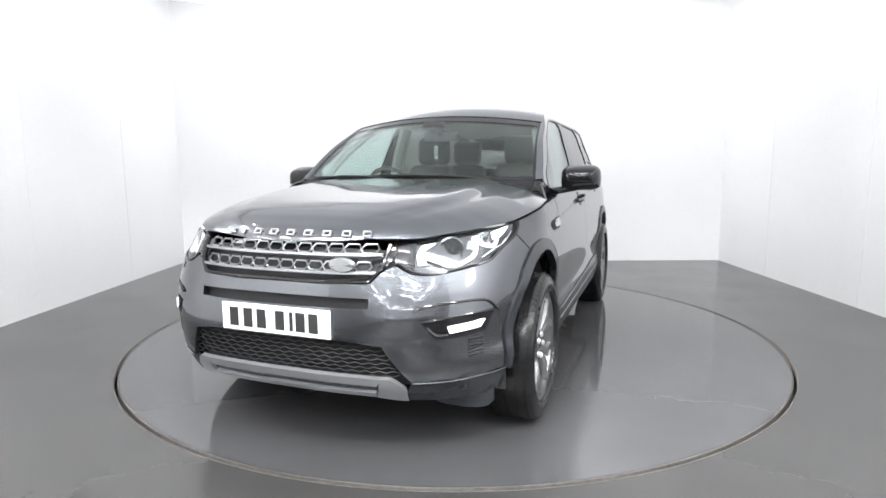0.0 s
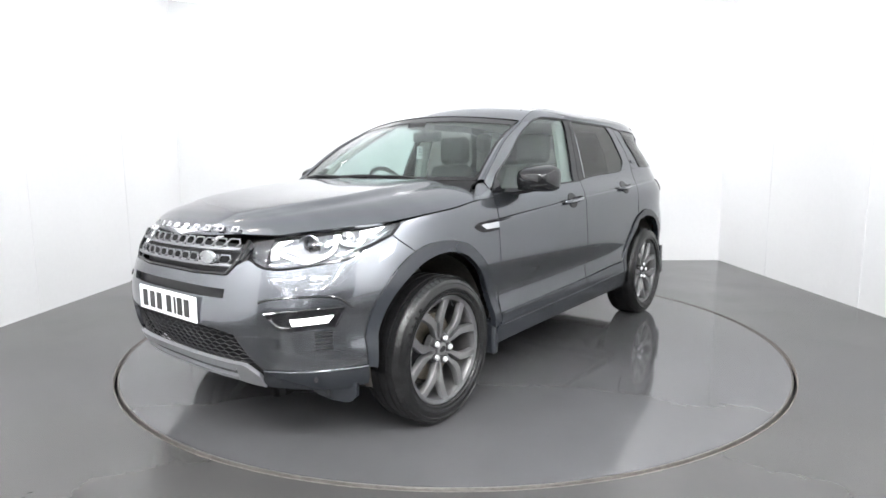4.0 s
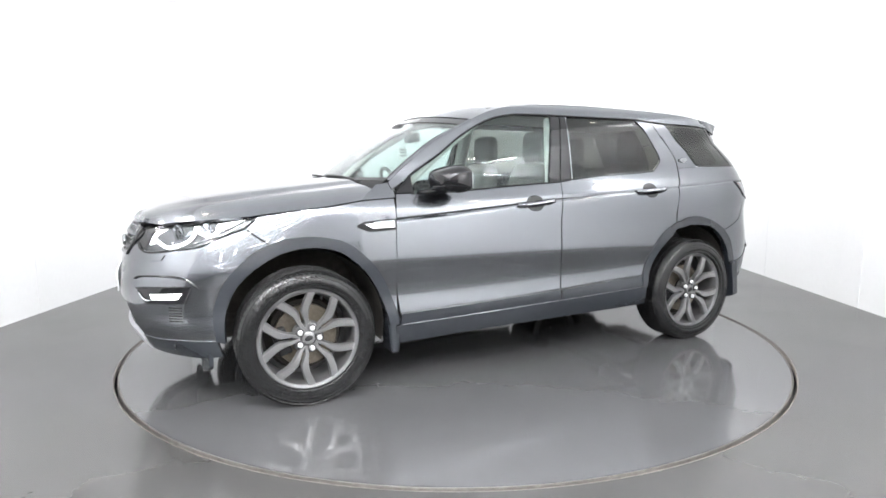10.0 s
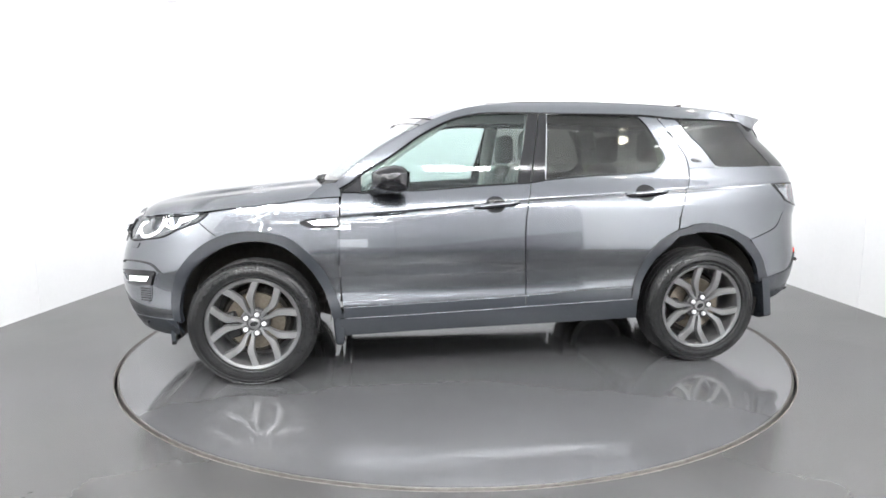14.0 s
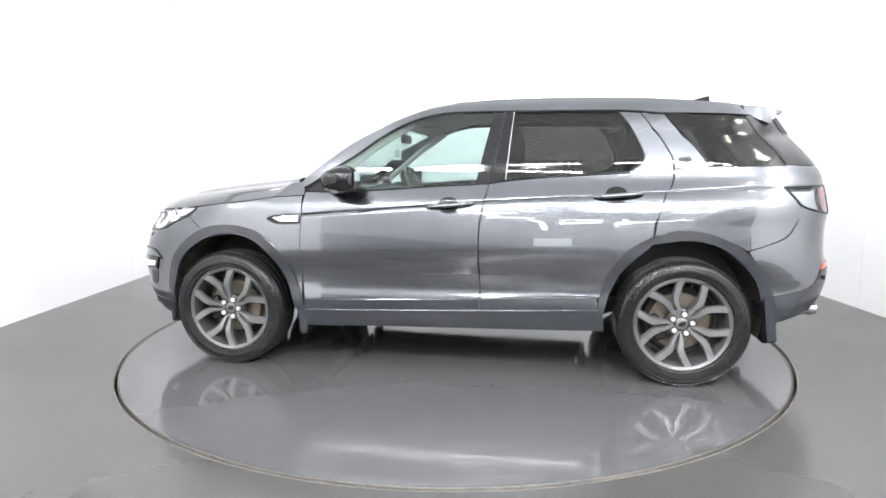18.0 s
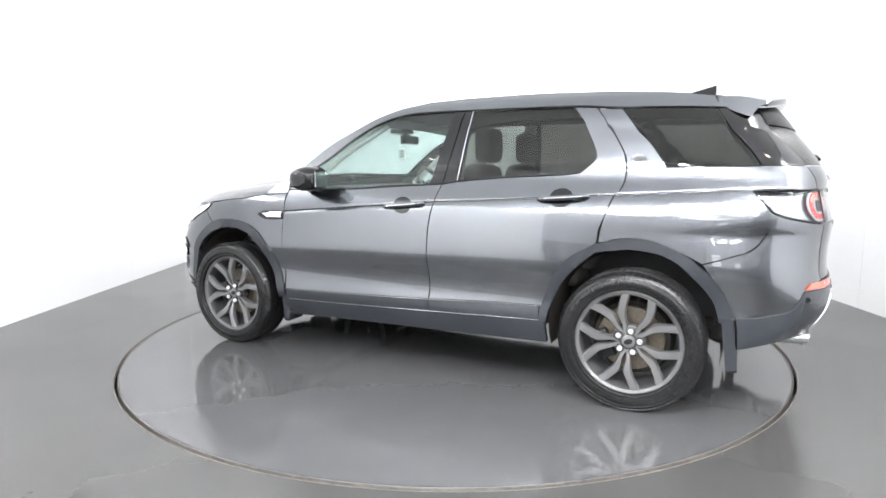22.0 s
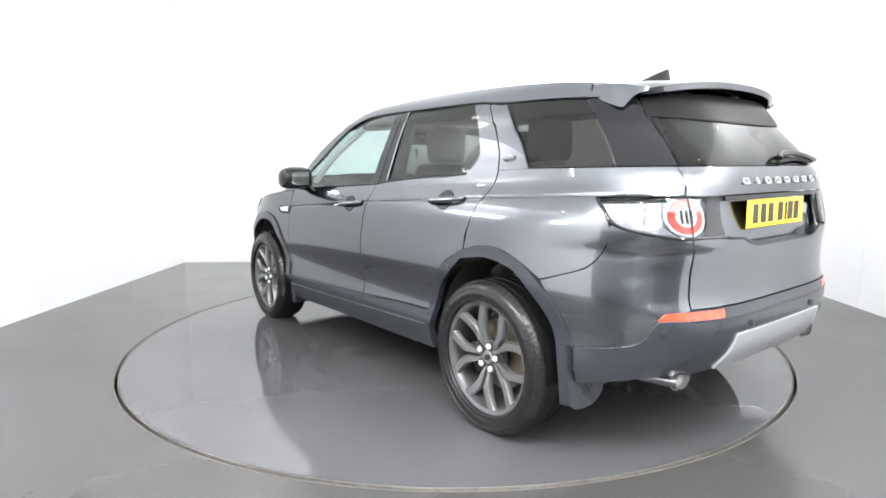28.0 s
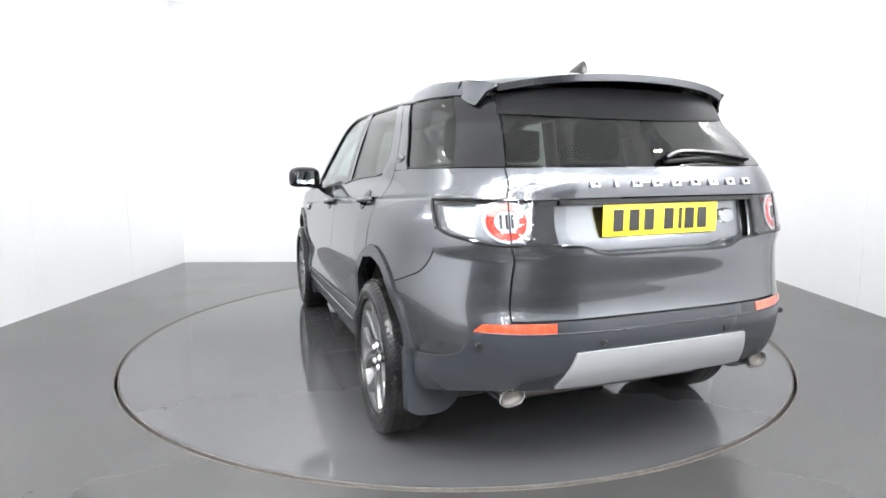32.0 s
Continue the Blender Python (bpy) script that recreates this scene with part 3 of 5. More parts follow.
        panel("handle_cup", [coons(S(cdn[::-1]), S(cup[::-1]), nu=14, nv=8)], GLOSS, door, 0.006, 0.0035, s)
        pts = []
        for k in np.linspace(0, 1, 14):
            x, z = x0 + (x1 - x0) * k, z0 + (z1 - z0) * k
            q = skin(*sd(x, z))
            pts.append((q[0], q[1] + .006 + .034 * math.sin(math.pi * min(1, max(0, k))) ** 0.35, q[2]))
        part("handle", joined("handle", [both(tube(pts, .011, 10, 1.25), s)], PAINT), PAINT, door, "body-coloured pull handle with a bright edge")
        part("handle_strip", joined("handle_strip", [both(tube([(p[0], p[1] + .010, p[2] + .002) for p in pts[2:-2]], .0035, 6), s)], CHROME), CHROME, door)
    # sill
    panel("sill", [coons(S([(.885, .25)] + SILL[1:-1] + [(-.945, .289)]), S([(.885, .358), (.386, .371), (-.226, .390), (-.626, .404), (-.935, .413)]), nu=40, nv=8)], CLAD, car, 0.03, 0.008, s, "satin grey sill cladding")
    # lips in lighter body paint put in the cladding's highlight lines
    for name, line, dz in (("sill_edge", SILL_TOP, -.003), ("cladding_edge", CLAD_TOP, -.004)):
        lip = [tuple(skin(*sd(x, z + dz)) + np.array([0, .0075, 0])) for x, z in line]
        part(name, joined(name, [both(tube(curve(lip, 40), .0028, 8), s)], PAINT), PAINT, car, "thin rounded edge of the sill cladding, in lighter paint for its highlight")
    # wheel arches
    panel("front_arch_trim", [coons(S(ARCH_F_IN), S(ARCH_F), nu=56, nv=7)], CLAD, car, 0.035, 0.010, s, "satin grey wheel arch trim")
    panel("rear_arch_trim", [coons(S(ARCH_R_IN), S(ARCH_R), nu=56, nv=7)], CLAD, car, 0.035, 0.010, s, "satin grey wheel arch trim")
    # rear quarter
    cr_q = [(-1.270, 1.081), (-1.45, 1.091), (-1.65, 1.101), (-1.885, 1.108)]
    panel("rear_quarter", [
        coons(S([(-1.203, .846), (-1.313, .872), (-1.443, .869), (-1.58, .822), (-1.690, .768)]), S(cr_q), S([(-1.203, .846), (-1.229, .967), (-1.270, 1.081)]), S([(-1.690, .768), (-1.80, .802), (-1.895, .842), (-1.948, .91), (-1.962, 1.005), (-1.885, 1.108)]), 40, 40, packed=True),
        coons(S(cr_q) + [re(.70, 1.114), re(.616, 1.118)], S([(-1.317, 1.210), (-1.45, 1.216), (-1.65, 1.219), (-1.86, 1.221)]) + [re(.66, 1.222), re(.600, 1.222)], S([(-1.270, 1.081), (-1.310, 1.142), (-1.317, 1.210)]), nu=56, nv=18, packed=True),
        coons(S([(-1.317, 1.214), (-1.50, 1.219)]), S([(-1.143, 1.528), (-1.258, 1.524)]), S([(-1.317, 1.214), (-1.293, 1.307), (-1.203, 1.441), (-1.143, 1.528)]), S([(-1.50, 1.219), (-1.478, 1.256), (-1.420, 1.339), (-1.329, 1.44), (-1.258, 1.524)]), 12, 24)], PAINT, car, side=s)
    v, f = turned([(0, .006), (.030, .006), (.037, .003), (.037, -.002)], "y", 28)
    q = skin(*sd(-1.372, 1.265))
    tilt = Matrix.Rotation(radians(-17), 3, "X")
    v = [tuple(tilt @ Vector((p[0], p[1], p[2] * .62))) for p in v]
    part("flank_badge", joined("flank_badge", [both(([(p[0] + q[0], p[1] + q[1] + .003, p[2] + q[2]) for p in v], f), s)], BADGE), BADGE, car, "small bright oval badge")
    panel("d_pillar", [coons(S([(-1.920, 1.227)]) + [re(.64, 1.227), re(.594, 1.227)], S([(-1.712, 1.507), (-1.76, 1.506)]) + [re(.540, 1.50)], S([(-1.920, 1.227), (-1.795, 1.386), (-1.712, 1.507)]), nu=16, nv=20)], GLOSS, car, 0.008, 0.0, s, "gloss black rear pillar panel")
    # dark rod behind the pillar gap, added to block light leaking through
    seam = [tuple(skin(*sd(x, z)) + np.array([0, -.014, 0])) for x, z in [(-1.266, 1.081), (-1.306, 1.142), (-1.313, 1.212), (-1.289, 1.307), (-1.199, 1.441), (-1.139, 1.528)]]
    part("seam_blocker", joined("seam_blocker", [both(tube(curve(seam, 40), .011, 6), s)], BLACK), BLACK, car)
    # glazing
    wt = [(.764, 1.140), (.731, 1.190), (.56, 1.296), (.391, 1.412), (.22, 1.499), (.048, 1.545), (-.125, 1.555), (-.288, 1.555)]
    panel("front_door_window", [coons(S([(.74, 1.086), (.382, 1.099), (.044, 1.120), (-.187, 1.131)]), S([(.735, 1.186)] + wt[2:]), S([(.74, 1.086), (.735, 1.186)]), S([(-.187, 1.131), (-.288, 1.555)]), 30, 20)], CLEAR, car, 0.004, -0.006, s, "clear green-tinted side glass")
    panel("mirror_sail", [coons(S([(.85, 1.088), (.745, 1.088)]), S([(.80, 1.135), (.745, 1.178)]), nu=8, nv=8)], GLOSS, car, 0.012, 0.002, s, "gloss black triangular mirror base")
    panel("rear_door_window", [coons(S([(-.372, 1.152), (-.626, 1.173), (-.923, 1.187), (-1.078, 1.199)]), S([(-.413, 1.552), (-.7, 1.550), (-1.006, 1.544)]), S([(-.372, 1.152), (-.413, 1.552)]), S([(-1.078, 1.199), (-1.144, 1.256), (-1.153, 1.291), (-1.126, 1.358), (-1.067, 1.470), (-1.006, 1.544)]), 30, 20)], PRIVACY, car, 0.004, -0.006, s, "dark privacy side glass")
    panel("quarter_window", [coons(S([(-1.510, 1.228), (-1.544, 1.224), (-1.737, 1.226), (-1.915, 1.230)]), S([(-1.264, 1.522), (-1.5, 1.518), (-1.707, 1.507)]), S([(-1.510, 1.228), (-1.482, 1.256), (-1.424, 1.339), (-1.333, 1.44), (-1.264, 1.522)]), S([(-1.915, 1.230), (-1.790, 1.386), (-1.707, 1.507)]), 26, 20)], PRIVACY, car, 0.004, -0.003, s, "dark privacy quarter glass")
    panel("door_pillar", [
        coons(S([(-.192, 1.131), (-.274, 1.136)]), S([(-.292, 1.555), (-.357, 1.556)]), nu=8, nv=18),
        coons(S([(-.281, 1.137), (-.366, 1.148)]), S([(-.363, 1.556), (-.409, 1.553)]), nu=8, nv=18)], GLOSS, car, 0.02, 0.0, s, "gloss black centre pillar")
    rail = []
    for k, (x, z) in enumerate([(-.370, 1.150), (-.380, 1.25), (-.395, 1.40), (-.411, 1.552)]):
        q = skin(*sd(x, z))
        rail.append((q[0], q[1] + .003, q[2]))
    part("window_bright_strip", joined("window_bright_strip", [both(tube(curve(rail, 16), .0025, 6), s)], SILVER), SILVER, car)
    # a dark seal along the belt and over the windows
    belt = [tuple(skin(*sd(x, z))) for x, z in [(.76, 1.083), (.382, 1.096), (.044, 1.117), (-.274, 1.133), (-.369, 1.147), (-.626, 1.169), (-.923, 1.183), (-1.08, 1.195)]]
    part("belt_seal", joined("belt_seal", [both(tube(curve(belt, 50), .006, 6), s)], GLOSS), GLOSS, car)
    qb = [tuple(skin(*sd(x, z)) + np.array([0, .002, 0])) for x, z in [(-1.262, 1.528), (-1.333, 1.44), (-1.424, 1.339), (-1.484, 1.256), (-1.512, 1.228), (-1.56, 1.2245), (-1.737, 1.2245), (-1.915, 1.2255)]]
    part("quarter_seal", joined("quarter_seal", [both(tube(curve(qb, 50), .0045, 6), s)], GLOSS), GLOSS, car)
    tops = [tuple(skin(*sd(x, z))) for x, z in [(.85, 1.105), (.79, 1.142), (.731, 1.196), (.56, 1.300), (.391, 1.416), (.22, 1.503), (.048, 1.549), (-.125, 1.559), (-.41, 1.557), (-1.008, 1.549), (-1.262, 1.528), (-1.698, 1.513)]]
    part("window_seal", joined("window_seal", [both(tube(curve(tops, 80), .007, 6), s)], GLOSS), GLOSS, car)
    # roof rail and screen pillar in one
    lower = [(.872, 1.108), (.80, 1.150), (.731, 1.205), (.56, 1.306), (.391, 1.421), (.22, 1.508), (.048, 1.553), (-.125, 1.562), (-.41, 1.560), (-1.008, 1.552), (-1.262, 1.531), (-1.56, 1.521), (-1.76, 1.510)]
    panel("roof_rail", [coons(S(lower), S(ROOF_EDGE), nu=90, nv=8)], PAINT, car, 0.02, 0.004, s, "body-coloured screen pillar and roof rail")


def build_front():
    ctr = lambda a: [fr(-y, z) for y, z in a[::-1]] + [fr(y, z) for y, z in a if y > 0]
    side = lambda m: coons([fr(.548, .381), fr(.60, .381), fr(.69, .380), sd(1.90, .379), sd(1.815, .377)],
        [fr(.405, .793), fr(.440, .822), fr(.483, .845), fr(.53, .822), fr(.567, .811), fr(.623, .808), fr(.70, .820), sd(1.873, .840), sd(1.79, .877), sd(1.71, .907), sd(1.655, .928)],
        [fr(.548, .381), fr(.517, .428), fr(.455, .538), fr(.41, .64), fr(.402, .70), fr(.405, .793)],
        [sd(1.815, .377), sd(1.828, .50), sd(1.803, .60), sd(1.755, .69), sd(1.652, .793), sd(1.653, .86), sd(1.655, .928)], 60, 40)
    mirrored = side(1)
    left = mirrored.copy()
    left[..., 0] *= -1
    gusset = coons(S([(1.651, .794), (1.60, .826), (1.551, .849)]), S([(1.654, .927), (1.652, .9275)]), S([(1.651, .794), (1.654, .927)]), S([(1.551, .849), (1.652, .9275)]), 12, 12)
    gusset_far = gusset.copy()
    gusset_far[..., 0] *= -1
    panel("front_bumper", [mirrored, left[:, ::-1], gusset, gusset_far[:, ::-1],
        coons(ctr([(0, .728), (.2, .728), (.403, .726)]), ctr([(0, .790), (.2, .791), (.405, .793)]), nu=40, nv=6),
        coons(ctr([(0, .560), (.25, .561), (.36, .553), (.452, .538)]), ctr([(0, .686), (.2, .686), (.402, .688)]), [fr(-.452, .538), fr(-.41, .64), fr(-.402, .688)], [fr(.452, .538), fr(.41, .64), fr(.402, .688)], nu=40, nv=14)], PAINT, car, 0.02)
    panel("air_slot", [coons(ctr([(0, .675), (.45, .675)]), ctr([(0, .74), (.45, .74)]), nu=30, nv=4)], BLACK, car, 0.01, -0.03, label="black air slot over the number plate")
    # lower grille with its honeycomb
    lg = panel("lower_grille", [coons(ctr([(0, .39), (.3, .395), (.57, .385)]), ctr([(0, .58), (.3, .585), (.47, .56)]), nu=40, nv=6)], BLACK, car, 0.01, -0.05, label="black honeycomb lower grille")
    comb = []
    for r in range(9):
        z = .405 + r * .0185
        half = .52 - .075 * max(0, (z - .41) / .14)
        ys = np.arange(-half, half, .0275)
        row = []
        for i, y in enumerate(ys):
            row.append(tuple(skin(*fr(y, z + (.0046 if (i + r) % 2 else -.0046))) + np.array([-.022, 0, 0])))
        if len(row) > 2:
            comb.append(tube(row, .0036, 4))
    part("honeycomb", joined("honeycomb", comb, BLACK), BLACK, lg)
    # silver skid plate
    sk = [coons(ctr([(0, .372), (.3, .372), (.41, .368)]), ctr([(0, .408), (.3, .407), (.44, .402)]), nu=36, nv=5),
          coons(ctr([(0, .318), (.3, .318), (.40, .315)]), ctr([(0, .338), (.3, .338), (.40, .336)]), nu=36, nv=4)]
    for m in (1, -1):
        c = coons([fr(.40, .312), fr(.46, .302), fr(.515, .295)], [fr(.43, .403), fr(.475, .398), fr(.52, .352)], nu=10, nv=8)
        if m < 0:
            c[..., 0] *= -1
            c = c[:, ::-1]
        sk.append(c)
    panel("front_skid_plate", sk, SKID, car, 0.02, 0.008, label="satin silver front skid plate")
    panel("skid_plate_slot", [coons(ctr([(0, .328), (.41, .325)]), ctr([(0, .38), (.43, .375)]), nu=30, nv=4)], CLAD, car, 0.01, -0.006)
    for s in (1, -1):
        panel("front_valance", [coons([fr(.50, .295), fr(.69, .283), sd(1.87, .275), sd(1.785, .285)], [fr(.548, .376), fr(.69, .375), sd(1.90, .374), sd(1.812, .372)], nu=24, nv=8)], CLAD, car, 0.02, 0.002, s, "satin grey lower corner of the front bumper")
        part("air_deflector", joined("air_deflector", [both(slab(np.array([[(1.885 - .25 * max(0, y - .68), y, .30 - k * (.30 - .20 - .035 * abs((y - .66) / .14) ** 6)) for y in np.linspace(.52, .80, 14)] for k in np.linspace(0, 1, 5)]), .022), s)], CLAD), CLAD, car)
        part("tow_cover", joined("tow_cover", [both(slab(skin(*np.moveaxis(coons([fr(.632, .772), fr(.69, .776)], [fr(.627, .797), fr(.694, .804)], nu=6, nv=4), -1, 0)), .006, .004), s)], PAINT), PAINT, car, "small headlamp washer cover")
        v, f = turned([(0, .004), (.009, .004), (.012, 0), (.012, -.004)], "x", 20)
        q = skin(*fr(.712, .338))
        part("parking_sensor", joined("parking_sensor", [both(([(p[0] + q[0] + .004, p[1] + q[1] + .003, p[2] + q[2]) for p in v], f), s)], BLACK), BLACK, car)
        # fog lamp
        fog = panel("fog_lamp", [coons([fr(.605, .618), fr(.64, .566), fr(.70, .562), sd(1.945, .570)], [fr(.590, .634), fr(.64, .640), sd(2.0, .650), sd(1.912, .648)], nu=28, nv=8)], GLOSS, car, 0.015, 0.004, s, "fog lamp in a gloss black surround")
        panel("lamp", [coons([fr(.682, .585), sd(1.975, .592)], [fr(.676, .612), sd(1.955, .622)], nu=16, nv=5)], DRL, fog, 0.004, 0.010, s, "lit white fog lamp strip")
        panel("chrome_lip", [coons([fr(.612, .612), fr(.640, .580), fr(.680, .577)], [fr(.616, .616), fr(.643, .586), fr(.680, .582)], nu=12, nv=3)], CHROME, fog, 0.004, 0.009, s)
        # gloss black rod puts in the dark underside of a step in the paint
        brow = [tuple(skin(*q) + np.array([.003, .003 * 1, 0])) for q in [fr(.565, .680), fr(.60, .694), fr(.68, .702), sd(1.99, .702), sd(1.93, .688), sd(1.88, .645)]]
        part("brow", joined("brow", [both(tube(curve(brow, 26), .0055, 6), s)], GLOSS), GLOSS, fog)
        low = panel("corner_vent", [coons([fr(.695, .458), sd(1.975, .462)], [fr(.668, .556), sd(1.945, .562)], [fr(.695, .458), fr(.67, .50), fr(.668, .556)], [sd(1.975, .462), sd(1.95, .50), sd(1.945, .562)], nu=12, nv=10)], PAINT, car, 0.008, 0.003, s, "small slatted corner vent")
        slats = []
        for k in range(6):
            z = .475 + k * .014
            slats.append(both(slab(skin(*np.moveaxis(coons([sd(2.02, z), sd(1.958, z)], [sd(2.02, z + .006), sd(1.958, z + .006)], nu=5, nv=2), -1, 0)), .004, .007), s))
        part("slats", joined("slats", slats, BLACK), BLACK, low)
        top = [tuple(skin(*q) + np.array([.004, .004, 0])) for q in [fr(.590, .635), fr(.64, .642), sd(2.0, .652), sd(1.912, .650), sd(1.945, .568)]]
        part("bezel_edge", joined("bezel_edge", [both(tube(curve(top, 30, True), .004, 6), s)], GLOSS), GLOSS, fog)
        foot = [tuple(skin(*q) + np.array([.003, .003, 0])) for q in [fr(.548, .379), fr(.60, .379), fr(.69, .378), sd(1.90, .377), sd(1.815, .375)]]
        part("bumper_edge", joined("bumper_edge", [both(tube(curve(foot, 30), .0035, 8), s)], PAINT), PAINT, car, "thin bright lower edge of the front bumper")
        # headlamp
        hb = [fr(.487, .853), fr(.53, .827), fr(.567, .816), fr(.623, .813), fr(.70, .825), sd(1.873, .845), sd(1.79, .882), sd(1.71, .912), sd(1.652, .935), sd(1.60, .977)]
        ht = [fr(.463, .926), fr(.575, .940), fr(.684, .956), sd(1.80, .969), sd(1.716, .979), sd(1.598, .984)]
        head = panel("headlight", [coons(hb, ht, nu=40, nv=10)], HEADBACK, car, 0.006, -0.035, s, "clear headlight with dark bowls and lit white brackets")
        panel("lens", [coons(hb, ht, nu=40, nv=10)], LENS, head, 0.003, -0.003, s)
        rim = [tuple(skin(*q)) for q in hb]
        part("seal", joined("seal", [both(tube(curve(rim, 50), .006, 6), s)], GLOSS), GLOSS, head)
        panel("inner_shade", [coons([fr(.49, .858), fr(.555, .83)], [fr(.468, .92), fr(.540, .935)], nu=10, nv=6)], SMOKE, head, 0.004, -0.012, s)
        # bright block beside the projector, with a notch
        panel("daylight_block", [coons([fr(.566, .852), fr(.590, .860)], [fr(.560, .926), fr(.604, .934)], [fr(.566, .852), fr(.552, .893), fr(.560, .926)], [fr(.590, .860), fr(.574, .893), fr(.580, .912), fr(.604, .934)], 8, 12)], DRL, head, 0.008, -0.016, s, "lit white daylight block")
        inward = lambda q, d: tuple(skin(*q) + np.array([-d, -d * .5, 0]))
        arc = [inward(q, .016) for q in [fr(.585, .872), fr(.637, .851), fr(.677, .837), sd(1.974, .848), sd(1.930, .868), sd(1.900, .900), sd(1.886, .938)]]
        part("daylight_bracket", joined("daylight_bracket", [both(tube(curve(arc, 36), .0085, 8), s)], DRL), DRL, head, "lit white daylight strip")
        arc = [inward(q, .014) for q in [sd(1.872, .94), sd(1.874, .912), sd(1.831, .897), sd(1.794, .912), sd(1.774, .948)]]
        part("daylight_bracket", joined("daylight_bracket", [both(tube(curve(arc, 30), .0075, 8), s)], DRL), DRL, head, "lit white daylight strip")
        panel("daylight_block", [coons([sd(1.935, .898), sd(1.905, .905)], [sd(1.915, .925), sd(1.882, .940)], nu=6, nv=6)], LAMPWHITE, head, 0.006, -0.018, s)
        panel("daylight_block", [coons([sd(1.792, .928), sd(1.74, .938), sd(1.685, .962)], [sd(1.78, .958), sd(1.72, .968), sd(1.667, .975)], nu=12, nv=5)], DRL, head, 0.006, -0.014, s, "lit white daylight block")
        arc = [inward(q, .010) for q in [sd(1.90, .858), sd(1.825, .884), sd(1.754, .906), sd(1.68, .945)]]
        part("bright_line", joined("bright_line", [both(tube(curve(arc, 24), .004, 6), s)], CHROME), CHROME, head)

        def eye(profile, at, turn, mat, name):
            v, f = turned(profile, "x", 32)
            aim = Matrix.Rotation(radians(turn), 3, "Z")
            v = [tuple(aim @ Vector(p) + Vector(at)) for p in v]
            return part(name, joined(name, [both((v, f), s)], mat), mat, head)
        q = skin(*fr(.660, .893))
        eye([(0, .014), (.018, .011), (.032, .0), (.040, -.01)], (q[0] - .042, q[1] - .014, q[2]), 28, GLOSS, "projector")
        eye([(.040, -.006), (.050, .004), (.053, .002), (.046, -.012)], (q[0] - .040, q[1] - .014, q[2]), 28, REFLECTOR, "projector_rim")
        q = skin(*sd(1.845, .925))
        eye([(0, .0), (.022, .006), (.030, .010)], (q[0] - .026, q[1] - .024, q[2]), 45, CHROME, "indicator")
    # upper grille
    frame_b, frame_t = [fr(-.395, .790), fr(0, .786), fr(.395, .790)], [fr(-.452, .922), fr(0, .935), fr(.452, .922)]
    gr = panel("grille", [coons(frame_b, frame_t, [fr(-.395, .790), fr(-.44, .84), fr(-.452, .922)], [fr(.395, .790), fr(.44, .84), fr(.452, .922)], nu=40, nv=8)], BLACK, car, 0.02, -0.045, label="black grille with two silver honeycomb bars")
    loop = [fr(-.452, .924), fr(-.44, .84), fr(-.395, .788), fr(-.2, .784), fr(.2, .784), fr(.395, .788), fr(.44, .84), fr(.452, .924)]
    part("surround", joined("surround", [tube(curve([tuple(skin(*q)) for q in loop], 60, True), .010, 8)], GLOSS), GLOSS, gr)
    for s in (1, -1):
        panel("cheek", [coons([fr(.40, .795), fr(.445, .83)], [fr(.458, .922), fr(.485, .90)], nu=6, nv=6)], GLOSS, gr, 0.01, 0.001, s)
    for z0, half in ((.890, .432), (.824, .418)):
        bar = [coons([fr(-half, z0 - .007), fr(0, z0 - .009), fr(half, z0 - .007)], [fr(-half, z0 + .003), fr(0, z0 + .001), fr(half, z0 + .003)], nu=40, nv=3)]
        panel("bar", bar, GREYMET, gr, 0.02, 0.006)
        n = 12
        for i in range(n):
            y0 = -half + .02 + (2 * half - .04) * i / n
            w = (2 * half - .04) / n
            z1 = z0 + .004
            hexa = [(y0 + w * .18, z1), (y0, z1 + .016), (y0 + w * .18, z1 + .033), (y0 + w * .82, z1 + .033), (y0 + w, z1 + .016), (y0 + w * .82, z1)]
            P = [tuple(skin(*fr(a, b)) + np.array([-.004, 0, 0])) for a, b in hexa]
            part("grille_cell", joined("grille_cell", [tube(P + [P[0]], .0042, 5)], GREYMET), GREYMET, gr)
    v, f = turned([(0, .010), (.052, .010), (.060, .004), (.060, -.004)], "x", 36)
    q = skin(*fr(.289, .852))
    part("badge", joined("badge", [([(p[0] + q[0] + .012, p[1] + q[1], p[2] * .5 + q[2]) for p in v], f)], BADGE), BADGE, gr, "plain bright oval badge")
    # number plate with bars
    plate = part("front_number_plate", rounded(2.270, 0, .622, .008, .522, .116, .004, 2), WHITE_PLATE, car, "white number plate with dark bars")
    bars(plate, 2.2755, .622, 1)
    # bright blocks on the lip of the bonnet
    blocks(-.315, .352, .966, front=True)


def bars(plate, x, z, way, side=1):
    for k, y in enumerate((-.185, -.125, -.082, -.028, .062, .128, .198)):
        wide = .016 if k == 2 else .044
        part("bar", rounded(x, -y * way, z, .003, wide, .079, .001, 1), INK, plate)


